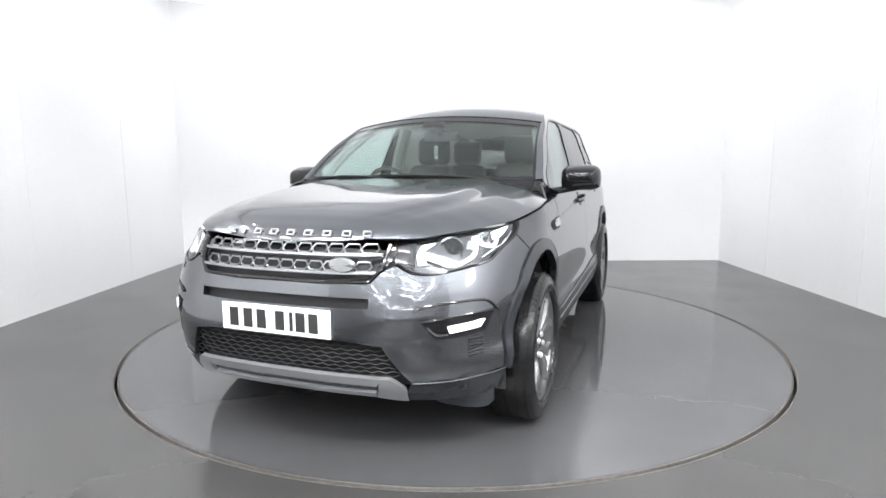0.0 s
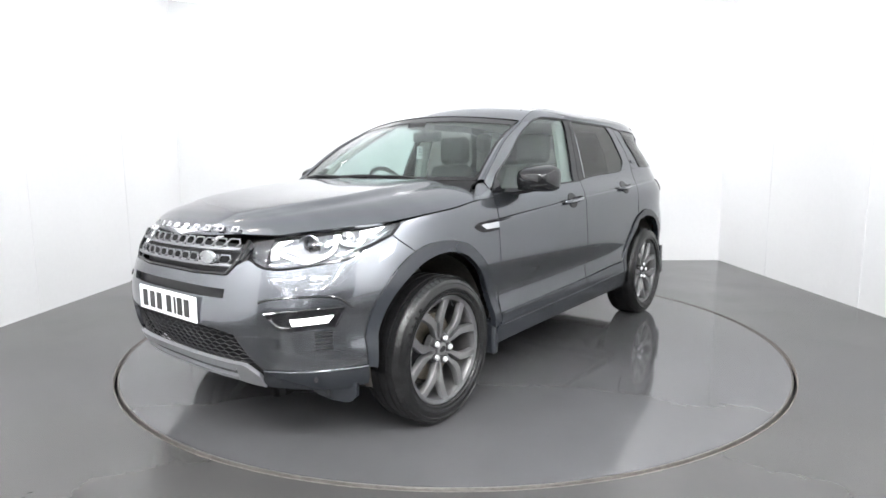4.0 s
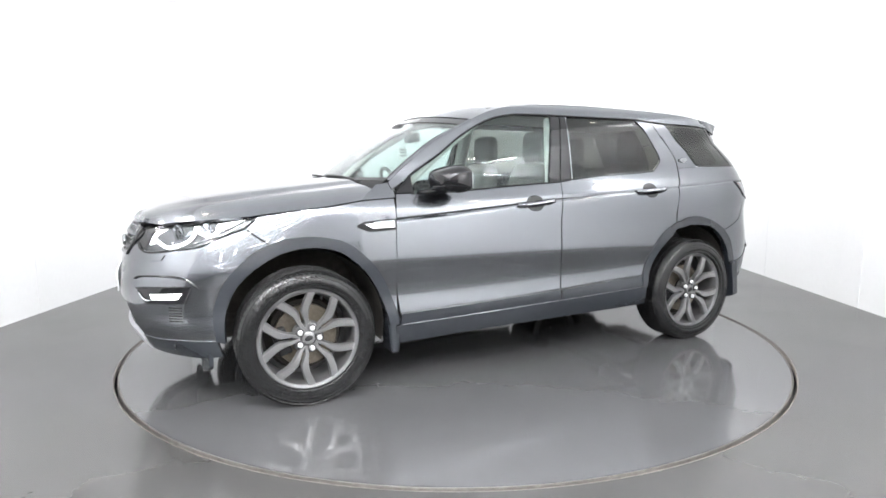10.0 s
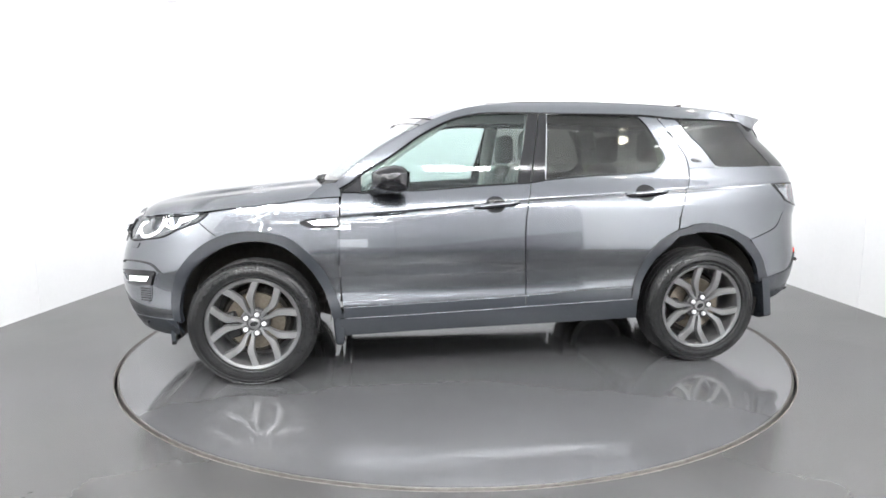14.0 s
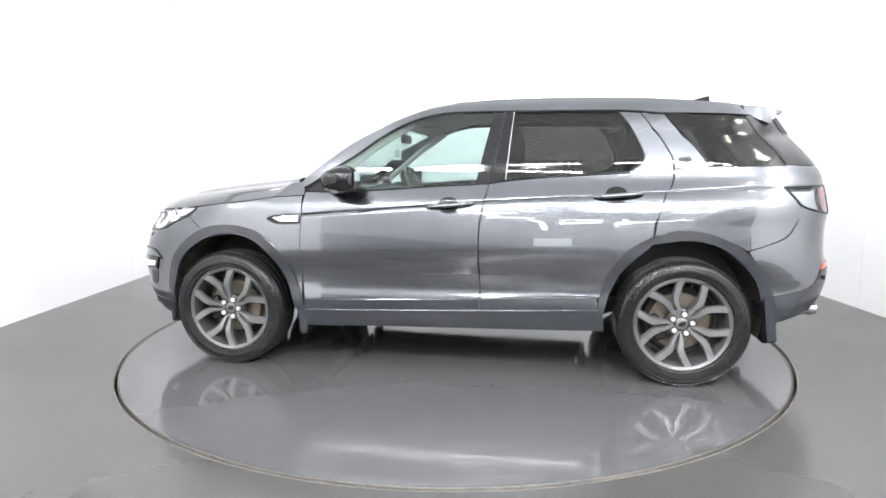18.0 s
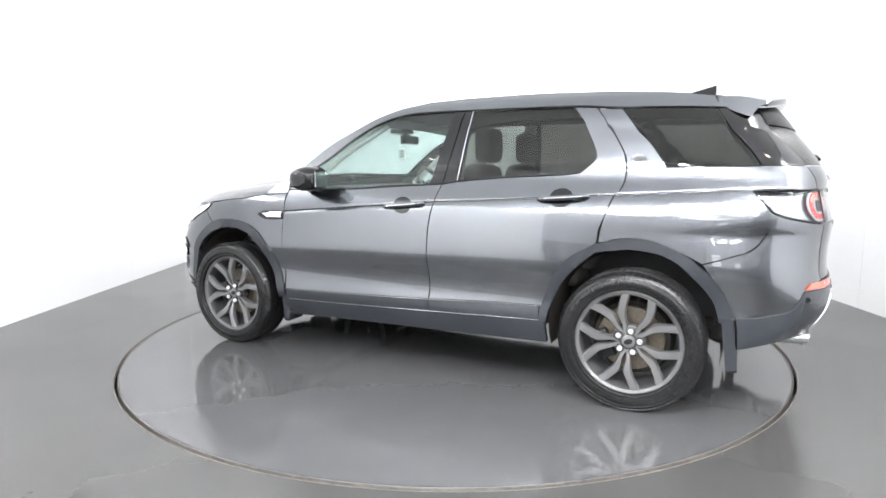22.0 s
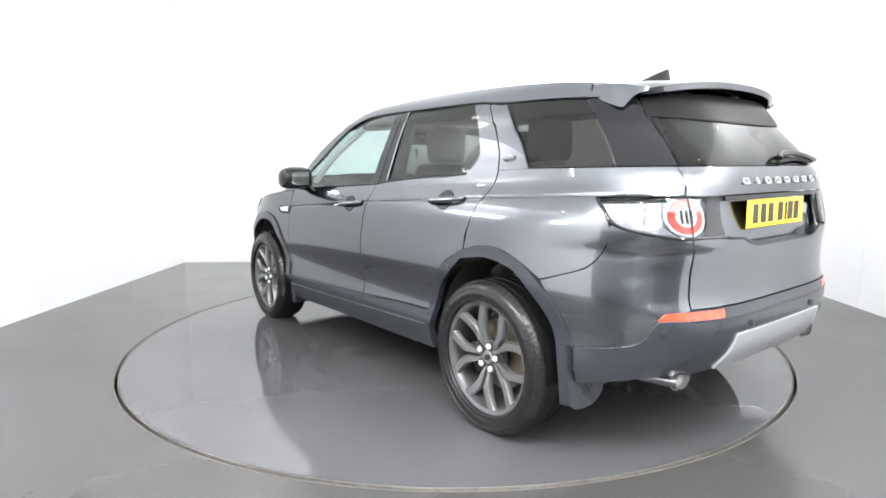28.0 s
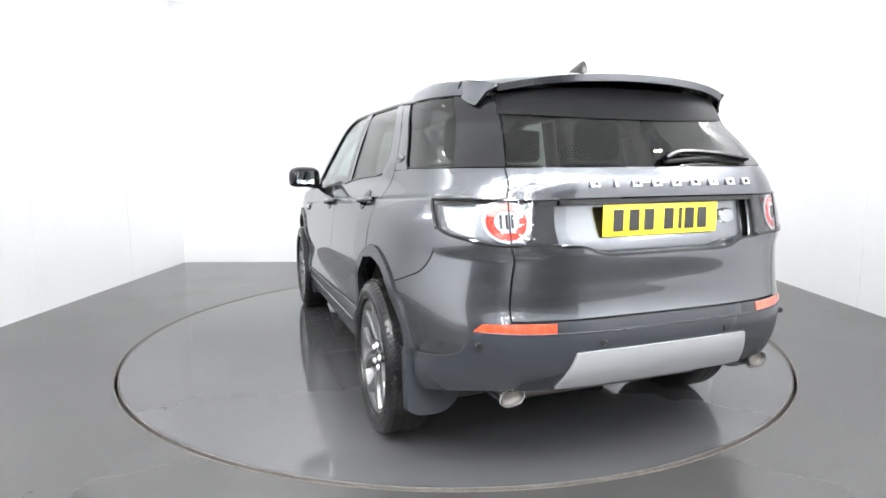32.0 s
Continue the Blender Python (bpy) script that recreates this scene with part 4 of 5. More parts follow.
def blocks(y0, y1, z, front):
    e = new("front_lettering" if front else "rear_lettering")
    e.parent = car
    tagged(e, "nine small bright raised hollow blocks")
    for k in range(9):
        y = y0 + (y1 - y0) * k / 8
        wide = .011 if k == 1 else .037
        q = skin(*(fr(y, z) if front else re(y, z)))
        a = skin(*(fr(y + .01, z) if front else re(y + .01, z)))
        yaw = math.atan2(a[1] - q[1], a[0] - q[0]) - math.pi / 2
        tilt = 38 if front else -26
        m = Euler((0, radians(-tilt), 0)).to_matrix()
        turn = Matrix.Rotation(yaw, 3, "Z") @ m
        out = .005 if front else -.005
        slim = [(0, 0, wide, .027)] if k == 1 else [(0, .0105, wide, .006), (0, -.0105, wide, .006), (wide / 2 - .003, 0, .006, .027), (.003 - wide / 2, 0, .006, .027)]
        pieces = []
        for dy, dz, w, h in slim:
            c = turn @ Vector((0, dy, dz))
            pieces.append(box(q[0] + out + c.x, q[1] + c.y, q[2] + c.z, .006, w, h, turn))
        part("block", joined("block", pieces, LETTER), LETTER, e)


def build_rear():
    sym = lambda a: [re(y, z) for y, z in a if y > 0][::-1] + [re(-y, z) for y, z in a]
    # tailgate, in sheets round the plate recess
    tg = panel("tailgate", [
        coons(sym([(0, 1.116), (.3, 1.115), (.6125, 1.114)]), sym([(0, 1.222), (.3, 1.222), (.5965, 1.222)]), nu=50, nv=10),
        coons(sym([(0, .690), (.3, .690), (.6095, .690)]), sym([(0, .918), (.26, .919), (.35, .948), (.45, .952), (.6095, .951)]), nu=60, nv=22)], PAINT, car, 0.014)
    panel("plate_recess", [coons(sym([(0, .90), (.3, .91), (.475, .945)]), sym([(0, 1.105), (.475, 1.105)]), nu=36, nv=10)], PAINT, tg, 0.01, -0.048)
    panel("recess_strip", [coons(sym([(0, 1.094), (.436, 1.094)]), sym([(0, 1.110), (.436, 1.110)]), nu=36, nv=4)], GLOSS, tg, 0.03, 0.004, label="gloss strip over the plate recess")
    panel("recess_lip", [coons([re(.440, .944), re(.36, .941), re(.27, .912), re(0, .910), re(-.27, .912), re(-.36, .941), re(-.440, .944)], [re(.440, .953), re(.36, .950), re(.27, .921), re(0, .919), re(-.27, .921), re(-.36, .950), re(-.440, .953)], nu=60, nv=3)], GLOSS, tg, 0.02, 0.003)
    # painted ledge that closes the foot of the recess
    edge = curve([tuple(skin(*re(y, z))) for y, z in ((.47, .950), (.40, .948), (.34, .941), (.27, .917), (.14, .914), (0, .914), (-.14, .914), (-.27, .917), (-.34, .941), (-.40, .948), (-.47, .950))], 60)
    ledge = np.array([[(p[0] + .002 + .056 * k, p[1], p[2] + .004 * k) for p in edge] for k in (0, .33, .66, 1)])
    part("recess_ledge", joined("recess_ledge", [slab(ledge, .006)], PAINT), PAINT, tg)
    v, f = turned([(0, -.008), (.034, -.008), (.040, -.003), (.040, .006)], "x", 30)
    q = skin(*re(-.335, 1.03)) + np.array([.035, 0, 0])
    part("rear_badge", joined("rear_badge", [([(p[0] + q[0] + .010, p[1] + q[1], p[2] * .75 + q[2]) for p in v], f)], BADGE), BADGE, tg, "plain bright oval badge")
    plate = part("rear_number_plate", rounded(-2.218, 0, 1.031, .008, .522, .116, .004, 2), YELLOW_PLATE, car, "yellow number plate with dark bars")
    bars(plate, -2.2235, 1.031, -1)
    blocks(.305, -.400, 1.165, front=False)
    # glass of the tailgate
    panel("rear_window", [coons(sym([(0, 1.228), (.3, 1.228), (.588, 1.228)]), sym([(0, 1.53), (.3, 1.525), (.533, 1.505)]), nu=40, nv=20)], PRIVACY, car, 0.004, -0.002, label="dark privacy rear window")
    # matte black band paints the spoiler's dark reflection onto the glass
    panel("rear_window_reflection", [coons(sym([(0, 1.402), (.3, 1.408), (.545, 1.424)]), sym([(0, 1.528), (.3, 1.523), (.530, 1.503)]), nu=40, nv=8)], REFLECTED_DARK, car, 0.003, 0.003, label="black band put in for the spoiler's dark reflection in the rear window")
    # spoiler: a thick blade with drooping ends over the glass
    n, m = 30, 9
    G = np.zeros((m, n, 3))
    for i in range(n):
        u = -1 + 2 * i / (n - 1)
        droop = .006 * abs(u) ** 5
        for j in range(m):
            k = j / (m - 1)
            y = (.603 - .055 * k) * u
            x0, x1 = -1.69 - .03 * (1 - u * u), -1.935 - .10 * (1 - abs(u) ** 3)
            z0, z1 = 1.567 + .036 * (1 - u * u), 1.540 + .040 * (1 - u * u)
            G[j, i] = (x0 + (x1 - x0) * k, y, z0 + (z1 - z0) * k - droop * k + .012 * math.sin(math.pi * k))
    part("spoiler", joined("spoiler", [slab(G, .026)], PAINT), PAINT, car, "body-coloured roof spoiler")
    # dark sheet puts the shade under the blade into colour
    part("spoiler_shadow_panel", joined("spoiler_shadow_panel", [slab(np.array([[(-1.72 - .12 * k, .47 * u, 1.540 - .03 * k + .03 * (1 - u * u)) for u in np.linspace(-1, 1, 18)] for k in np.linspace(0, 1, 6)]), .012)], GLOSS), GLOSS, car, "gloss black sheet put in for the shade under the spoiler")
    for s in (1, -1):
        under = [(-1.716, .612, 1.535), (-1.760, .622, 1.502), (-1.815, .620, 1.478), (-1.858, .606, 1.464), (-1.872, .592, 1.482), (-1.897, .574, 1.512), (-1.938, .548, 1.526)]
        over = [(-1.712, .600, 1.568), (-1.78, .590, 1.564), (-1.86, .568, 1.552), (-1.938, .548, 1.538)]
        part("spoiler_cheek", joined("spoiler_cheek", [both(slab(coons(under, over, nu=30, nv=8), .012), s)], PAINT), PAINT, car, "drooping end of the roof spoiler")
        seam = [(-1.699, .598, 1.572), (-1.706, .610, 1.556), (-1.716, .619, 1.530)]
        part("spoiler_seam", joined("spoiler_seam", [both(tube(seam, .0035, 6), s)], BLACK), BLACK, car, "dark gap in front of the roof spoiler")
        # tail lamps
        tb = [sd(-1.970, 1.012), sd(-2.025, .990), re(.740, .974), re(.68, .962), re(.621, .956), re(.446, .955)]
        tt = [sd(-1.886, 1.108), sd(-1.96, 1.110), re(.70, 1.112), re(.60, 1.111), re(.442, 1.112)]
        lamp = panel("tail_light", [coons(tb, tt, nu=36, nv=10)], LAMPWHITE, car, 0.006, -0.028, s, "clear and red tail light")
        panel("lens", [coons(tb, tt, nu=36, nv=10)], LENS, lamp, 0.003, 0.0, s)
        panel("dark_segment", [coons([re(.575, .960), re(.450, .960)], [re(.515, 1.108), re(.446, 1.108)], [re(.575, .960), re(.540, .99), re(.534, 1.03), re(.515, 1.108)], nu=10, nv=8)], SMOKE, lamp, 0.004, -0.012, s)
        line = [tuple(skin(*q)) for q in tb]
        part("seal", joined("seal", [both(tube(curve(line, 40), .007, 6), s)], GLOSS), GLOSS, lamp)
        line = [tuple(skin(*sd(-1.886 - .084 * k - .012 * math.sin(math.pi * k), 1.108 - .096 * k - .010 * math.sin(math.pi * k)))) for k in np.linspace(0, 1, 14)]
        part("front_seal", joined("front_seal", [both(tube(line, .007, 6), s)], GLOSS), GLOSS, lamp)
        line = [tuple(skin(*q)) for q in tt]
        part("upper_seal", joined("upper_seal", [both(tube(curve(line, 40), .005, 6), s)], GLOSS), GLOSS, lamp)
        line = [tuple(skin(*re(.6125, z)) + np.array([-.002, 0, 0])) for z in np.linspace(.956, 1.112, 10)]
        part("lamp_seam", joined("lamp_seam", [both(tube(line, .0028, 6), s)], GLOSS), GLOSS, lamp)
        th = np.linspace(0, 2 * math.pi, 41)
        ringc = np.stack([[re(.620 + r * math.cos(a), 1.038 + r * math.sin(a)) for a in th] for r in (.039, .047, .056, .064)])
        v, f = slab(skin(ringc[..., 0], ringc[..., 1]), .004, -.009)
        part("red_ring", joined("red_ring", [both((v, f), s)], RED), RED, lamp)
        outer = np.stack([[re(.620 + r * math.cos(a), 1.038 + r * math.sin(a)) for a in th] for r in (.066, .070, .075)])
        v, f = slab(skin(outer[..., 0], outer[..., 1]), .004, -.010)
        part("clear_ring", joined("clear_ring", [both((v, f), s)], SILVER), SILVER, lamp)
        half = np.stack([[re(.620 + r * math.cos(a), 1.038 + r * math.sin(a)) for a in np.linspace(.12 * math.pi, .88 * math.pi, 24)] for r in (.041, .051, .0625)])
        v, f = slab(skin(half[..., 0], half[..., 1]), .003, -.006)
        part("upper_glow", joined("upper_glow", [both((v, f), s)], PINK), PINK, lamp)
        disc = np.stack([[re(.620 + r * math.cos(a), 1.038 + r * math.sin(a)) for a in th] for r in (.002, .02, .039)])
        v, f = slab(skin(disc[..., 0], disc[..., 1]), .004, -.009)
        part("centre_lamp", joined("centre_lamp", [both((v, f), s)], SILVER), SILVER, lamp)
        for dy in (-.018, 0, .018):
            bar_g = coons([re(.620 + dy - .004, 1.013), re(.620 + dy + .004, 1.013)], [re(.620 + dy - .004, 1.063), re(.620 + dy + .004, 1.063)], nu=3, nv=4)
            v, f = slab(skin(bar_g[..., 0], bar_g[..., 1]), .003, -.005)
            part("lamp_bar", joined("lamp_bar", [both((v, f), s)], SMOKE), SMOKE, lamp)
        # rear bumper: painted corner, lower cladding, reflector
        panel("rear_bumper_corner", [coons([sd(-1.842, .512), sd(-1.95, .530), sd(-2.065, .553), re(.745, .60), re(.722, .652), re(.613, .684)],
            [sd(-1.694, .763), sd(-1.80, .797), sd(-1.900, .838), sd(-1.954, .91), sd(-1.972, 1.004), re(.742, .968), re(.68, .957), re(.613, .951)],
            [sd(-1.842, .512), sd(-1.812, .59), sd(-1.738, .705), sd(-1.694, .763)], [re(.613, .684), re(.613, .8), re(.613, .951)], 50, 30)], PAINT, car, 0.014, 0.0, s)
        refl = panel("reflector", [coons([re(.725, .650), re(.60, .648), re(.462, .646)], [re(.700, .676), re(.60, .679), re(.460, .679)], nu=18, nv=4)], ORANGE, car, 0.01, 0.006, s, "red-orange rear reflector")
        part("exhaust_tip", joined("exhaust_tip", [both(tube_open([(-1.95, .590, .384), (-2.08, .590, .390), (-2.168, .590, .397)], .052, .046, .68), s)], PIPE), PIPE, car, "bright oval exhaust tip")
        # disc added inside the pipe to lighten its dark opening
        part("pipe_fill", joined("pipe_fill", [both(turned([(0, -2.145), (.046, -2.145), (.046, -2.140)], "x", 24, (0, .590, .395)), s)], STEEL), STEEL, car)
        for y in (.282, .712):
            v, f = turned([(0, -.004), (.010, -.004), (.013, 0), (.013, .004)], "x", 20)
            q = skin(*re(y, .600))
            part("parking_sensor", joined("parking_sensor", [both(([(p[0] + q[0] - .012, p[1] + q[1] + (.006 if y > .5 else 0), p[2] + q[2]) for p in v], f), s)], BLACK), BLACK, car)
    panel("rear_valance", [coons([sd(-1.86, .362), sd(-2.0, .395), re(.69, .417), re(.47, .418), re(0, .418), re(-.47, .418), re(-.69, .417), (6 - sd(-2.0, .395)[0], .395), (6 - sd(-1.86, .362)[0], .362)],
        [sd(-1.846, .506), sd(-2.06, .548), re(.742, .604), re(.722, .643), re(.62, .645), re(.46, .643), re(0, .641), re(-.46, .643), re(-.62, .645), re(-.722, .643), re(-.742, .604), (6 - sd(-2.06, .548)[0], .548), (6 - sd(-1.846, .506)[0], .506)], nu=80, nv=14)], CLAD, car, 0.03, 0.006, label="satin grey lower rear bumper")
    lip = [sd(-1.846, .506), sd(-2.06, .548), re(.742, .604), re(.722, .643), re(.62, .645), re(.46, .643), re(0, .641), re(-.46, .643), re(-.62, .645), re(-.722, .643), re(-.742, .604), (6 - sd(-2.06, .548)[0], .548), (6 - sd(-1.846, .506)[0], .506)]
    part("bumper_edge", joined("bumper_edge", [tube([tuple(skin(*q) + np.array([-.005, 0, 0])) for q in curve(lip, 90)], .0045, 8)], CLAD), CLAD, car, "rounded upper edge of the lower bumper")
    panel("loading_step", [coons(sym([(0, .642), (.5, .642), (.62, .642)]), sym([(0, .684), (.5, .684), (.62, .682)]), nu=50, nv=5)], CLAD, car, 0.02, 0.004, label="ribbed dark loading lip")
    panel("rear_skid_plate", [coons(sym([(0, .428), (.3, .428), (.435, .430)]), sym([(0, .573), (.3, .573), (.385, .571)]), nu=40, nv=10)], SILVER, car, 0.02, 0.016, label="satin silver rear skid plate")
    # wiper
    wp = new("rear_wiper")
    wp.parent = car
    part("arm", joined("arm", [tube(curve([tuple(skin(*re(y, z)) + np.array([-.022, 0, .006])) for y, z in ((-.01, 1.250), (-.05, 1.266), (-.10, 1.274), (-.20, 1.272), (-.30, 1.262), (-.43, 1.246))], 24), .014, 8, .8)], GLOSS), GLOSS, wp)
    part("blade", joined("blade", [tube(curve([tuple(skin(*re(y, z)) + np.array([-.010, 0, .002])) for y, z in ((-.02, 1.240), (-.22, 1.252), (-.42, 1.240))], 14), .008, 6)], BLACK), BLACK, wp)
    # aerial fin
    A = np.array([[(-1.475 - .20 * a, sg * (.034 * (1 - .8 * k ** 1.5)) * min(1, 1.5 * a + .15), 1.618 + (.012 + .062 * a ** .75) * k) for a in np.linspace(0, 1, 14)] for sg, k in [(-1, 0), (-1, .4), (-1, .8), (-1, 1), (1, 1), (1, .8), (1, .4), (1, 0)]])
    back = A[:, -1].mean(0) + np.array([-.002, 0, 0])
    A = np.concatenate([A, np.repeat(back[None, None], len(A), 0)], 1)
    me = grid_mesh("aerial_fin", A, GLOSS)
    part("aerial_fin", me, GLOSS, car, "gloss black shark-fin aerial")


def tube_open(points, r_out, r_in, flat=1.0, seg=28):
    """An open pipe along x."""
    V, Fc = [], []
    path = [(p, r_out) for p in points] + [(p, r_in) for p in points[::-1]]
    for p, r in path:
        for k in range(seg):
            t = 2 * math.pi * k / seg
            V.append((p[0], p[1] + r * math.cos(t), p[2] + r * flat * math.sin(t)))
    for i in range(len(path) - 1):
        for k in range(seg):
            Fc.append([i * seg + k, (i + 1) * seg + k, (i + 1) * seg + (k + 1) % seg, i * seg + (k + 1) % seg])
    return V, Fc


def grid_mesh(name, G, mat, closed=True):
    h, w = G.shape[:2]
    Fc = [[i * w + j, i * w + j + 1, (i + 1) * w + j + 1, (i + 1) * w + j] for i in range(h - 1) for j in range(w - 1)]
    if closed:
        Fc += [[j + 1, j, (h - 1) * w + j, (h - 1) * w + j + 1] for j in range(w - 1)]
    me = mesh_of(name, G.reshape(-1, 3).tolist(), Fc, mat)
    bm = bmesh.new()
    bm.from_mesh(me)
    bmesh.ops.remove_doubles(bm, verts=bm.verts, dist=1e-5)
    bmesh.ops.recalc_face_normals(bm, faces=bm.faces)
    bm.to_mesh(me)
    bm.free()
    me.polygons.foreach_set("use_smooth", [True] * len(me.polygons))
    return me


def build_top():
    E = curve(ROOF_EDGE, 300)
    E3 = np.array([skin(*sd(*p)) for p in E])
    # windscreen
    top = int(np.argmin(np.abs(E[:, 0] - .30)))
    n, m = 34, 22
    G = np.zeros((m, n, 3))
    for j in range(m):
        k = j / (m - 1)
        e = E3[int(2 + (top - 2) * k)]
        for i in range(n):
            u = -1 + 2 * i / (n - 1)
            G[j, i] = (e[0] + .012 + (.135 - .02 * k) * (1 - u * u), (e[1] - .006 - .034 * (1 - .5 * k)) * u, e[2] - .004 + .050 * k * (1 - u * u))
    for s in (1, -1):
        face = []
        for j in range(m):
            e = E3[int(2 + (top - 2) * j / (m - 1))]
            a, b = Vector(e), Vector((G[j, -1][0], G[j, -1][1], G[j, -1][2]))
            face.append([tuple(a), tuple(a.lerp(b, .5) + Vector((.006, .004, .004))), tuple(b)])
        F3 = np.array(face)
        v, f = slab(F3, .014, .002)
        part("screen_pillar", joined("screen_pillar", [both((v, f), s)], PAINT), PAINT, car, "body-coloured windscreen pillar face")
    part("windscreen", joined("windscreen", [slab(G, .005)], CLEAR), CLEAR, car, "clear green-tinted windscreen")
    band = G[-3:, :].copy()
    part("windscreen_band", joined("windscreen_band", [slab(band, .003, .003)], GLOSS), GLOSS, car, "black band across the top of the windscreen")
    for s in (1, -1):
        strip = np.stack([G[:, 0], G[:, 0] * .68 + G[:, 1] * .32], 1) * np.array([1, s, 1])
        part("windscreen_border", joined("windscreen_border", [slab(strip, .003, .003)], GLOSS), GLOSS, car, "black border of the windscreen")
    part("windscreen_border", joined("windscreen_border", [slab(G[:2, :].copy(), .003, .003)], GLOSS), GLOSS, car, "black border of the windscreen")
    foot = G[0].copy()
    low = foot + np.array([.055, 0, -.022])
    part("scuttle", joined("scuttle", [slab(np.stack([low + np.array([.02, 0, -.03]), low, foot + np.array([-.03, 0, .012])]), .01)], BLACK), BLACK, car, "black scuttle panel under the windscreen")
    # roof
    rows = list(range(top, 300, 7)) + [299]
    R = np.zeros((len(rows), 41, 3))
    for j, r in enumerate(rows):
        e = E3[r]
        bulge = .125 * max(0, (e[0] + .6) / .9) ** 1.5
        crown = np.interp(-e[0], [-.30, -.1, .2, .6, 1.3, 1.8], [.052, .058, .050, .038, .036, .040])
        for i in range(41):
            u = -1 + 2 * i / 40
            R[j, i] = (e[0] + bulge * (1 - u * u), e[1] * u, e[2] + crown * (1 - u * u))
    part("roof", joined("roof", [slab(R, .018, .003)], PAINT), PAINT, car)
    for s in (1, -1):
        line = [(R[j, i][0], s * R[j, i][1] * 1, R[j, i][2] + .003) for j in range(3, len(rows), 3) for i in (38,)]
        part("roof_ditch", joined("roof_ditch", [tube(line, .0035, 6)], GLOSS), GLOSS, car, "thin dark roof channel")
    part("headlining", joined("headlining", [slab(R[:, 2:-2] + np.array([0, 0, -.045]), .008)], PALE), PALE, car, "pale headlining")
    # bonnet
    bx = [2.186, 2.168, 2.118, 2.04, 1.966, 1.85, 1.716, 1.615, 1.40, 1.233, 1.063, .95]
    by = [0.02, .20, .36, .545, .632, .722, .788, .822, .856, .865, .858, .85]
    bz = [.932, .936, .946, .946, .960, .972, .983, .991, 1.015, 1.031, 1.055, 1.066]
    cz = [.932, .957, .991, 1.024, 1.044, 1.067, 1.088, 1.102, 1.128, 1.145, 1.160, 1.166]
    tail = lambda c: 1.035 + (-.085 * min(1, max(0, (abs(c) - .55) / .38)) + (.11 * max(0, (abs(c) - .93) / .07)))
    n, m = 111, 44
    B = np.zeros((m, n, 3))
    X = np.array(bx)[::-1]
    f = lambda arr, x: float(np.interp(x, X, np.array(arr)[::-1]))
    for j in range(m):
        k = (j / (m - 1)) ** 1.5
        for i in range(n):
            c = math.sin(math.pi / 2 * (-1 + 2 * i / (n - 1)))
            x = 2.186 + (tail(c) - 2.186) * k
            yb, zb, zc = f(by, x), f(bz, x), f(cz, x)
            a = abs(c)
            fade = min(1, max(0, (2.1 - x) / .35))
            e = min(1, max(0, (a - (.50 + .10 * fade)) / .10))
            ridge = fade * (.008 * (1 - e * e * (3 - 2 * e)) - .004 * math.exp(-((a - .72) / .05) ** 2))
            B[j, i] = (x, yb * c, zb + (zc - zb) * (1 - a ** 4.6) + ridge)
    part("bonnet", joined("bonnet", [slab(B, .016)], PAINT), PAINT, car, "long sculpted bonnet")
    for y0, y1 in ((.30, -.36), (-.28, -.80)):
        pts = []
        for k in np.linspace(0, 1, 16):
            y = y0 + (y1 - y0) * k
            pts.append((1.012 - .14 * (y / .82) ** 2 + .018 - .05 * k, y, 1.168 + .012 * math.sin(math.pi * k) - .02 * abs(y / .8) ** 2))
        blade = part("wiper", joined("wiper", [tube(pts, .009, 6)], BLACK), BLACK, car, "black windscreen wiper")
        x, y, z = pts[0]
        arm = curve([(x - .035, y + .24, z - .030), (x - .015, y + .17, z - .006), (x + .010, y + .02, z + .010), (x + .004, y - .16, z + .012)], 18)
        part("wiper_arm", joined("wiper_arm", [tube(arm, .0095, 8, .8)], BLACK), BLACK, blade)
        v, f = turned([(0, .018), (.014, .016), (.020, .010), (.022, -.02)], "z", 20, (x - .035, y + .24, z - .030))
        part("wiper_pivot", joined("wiper_pivot", [(v, f)], BLACK), BLACK, blade)


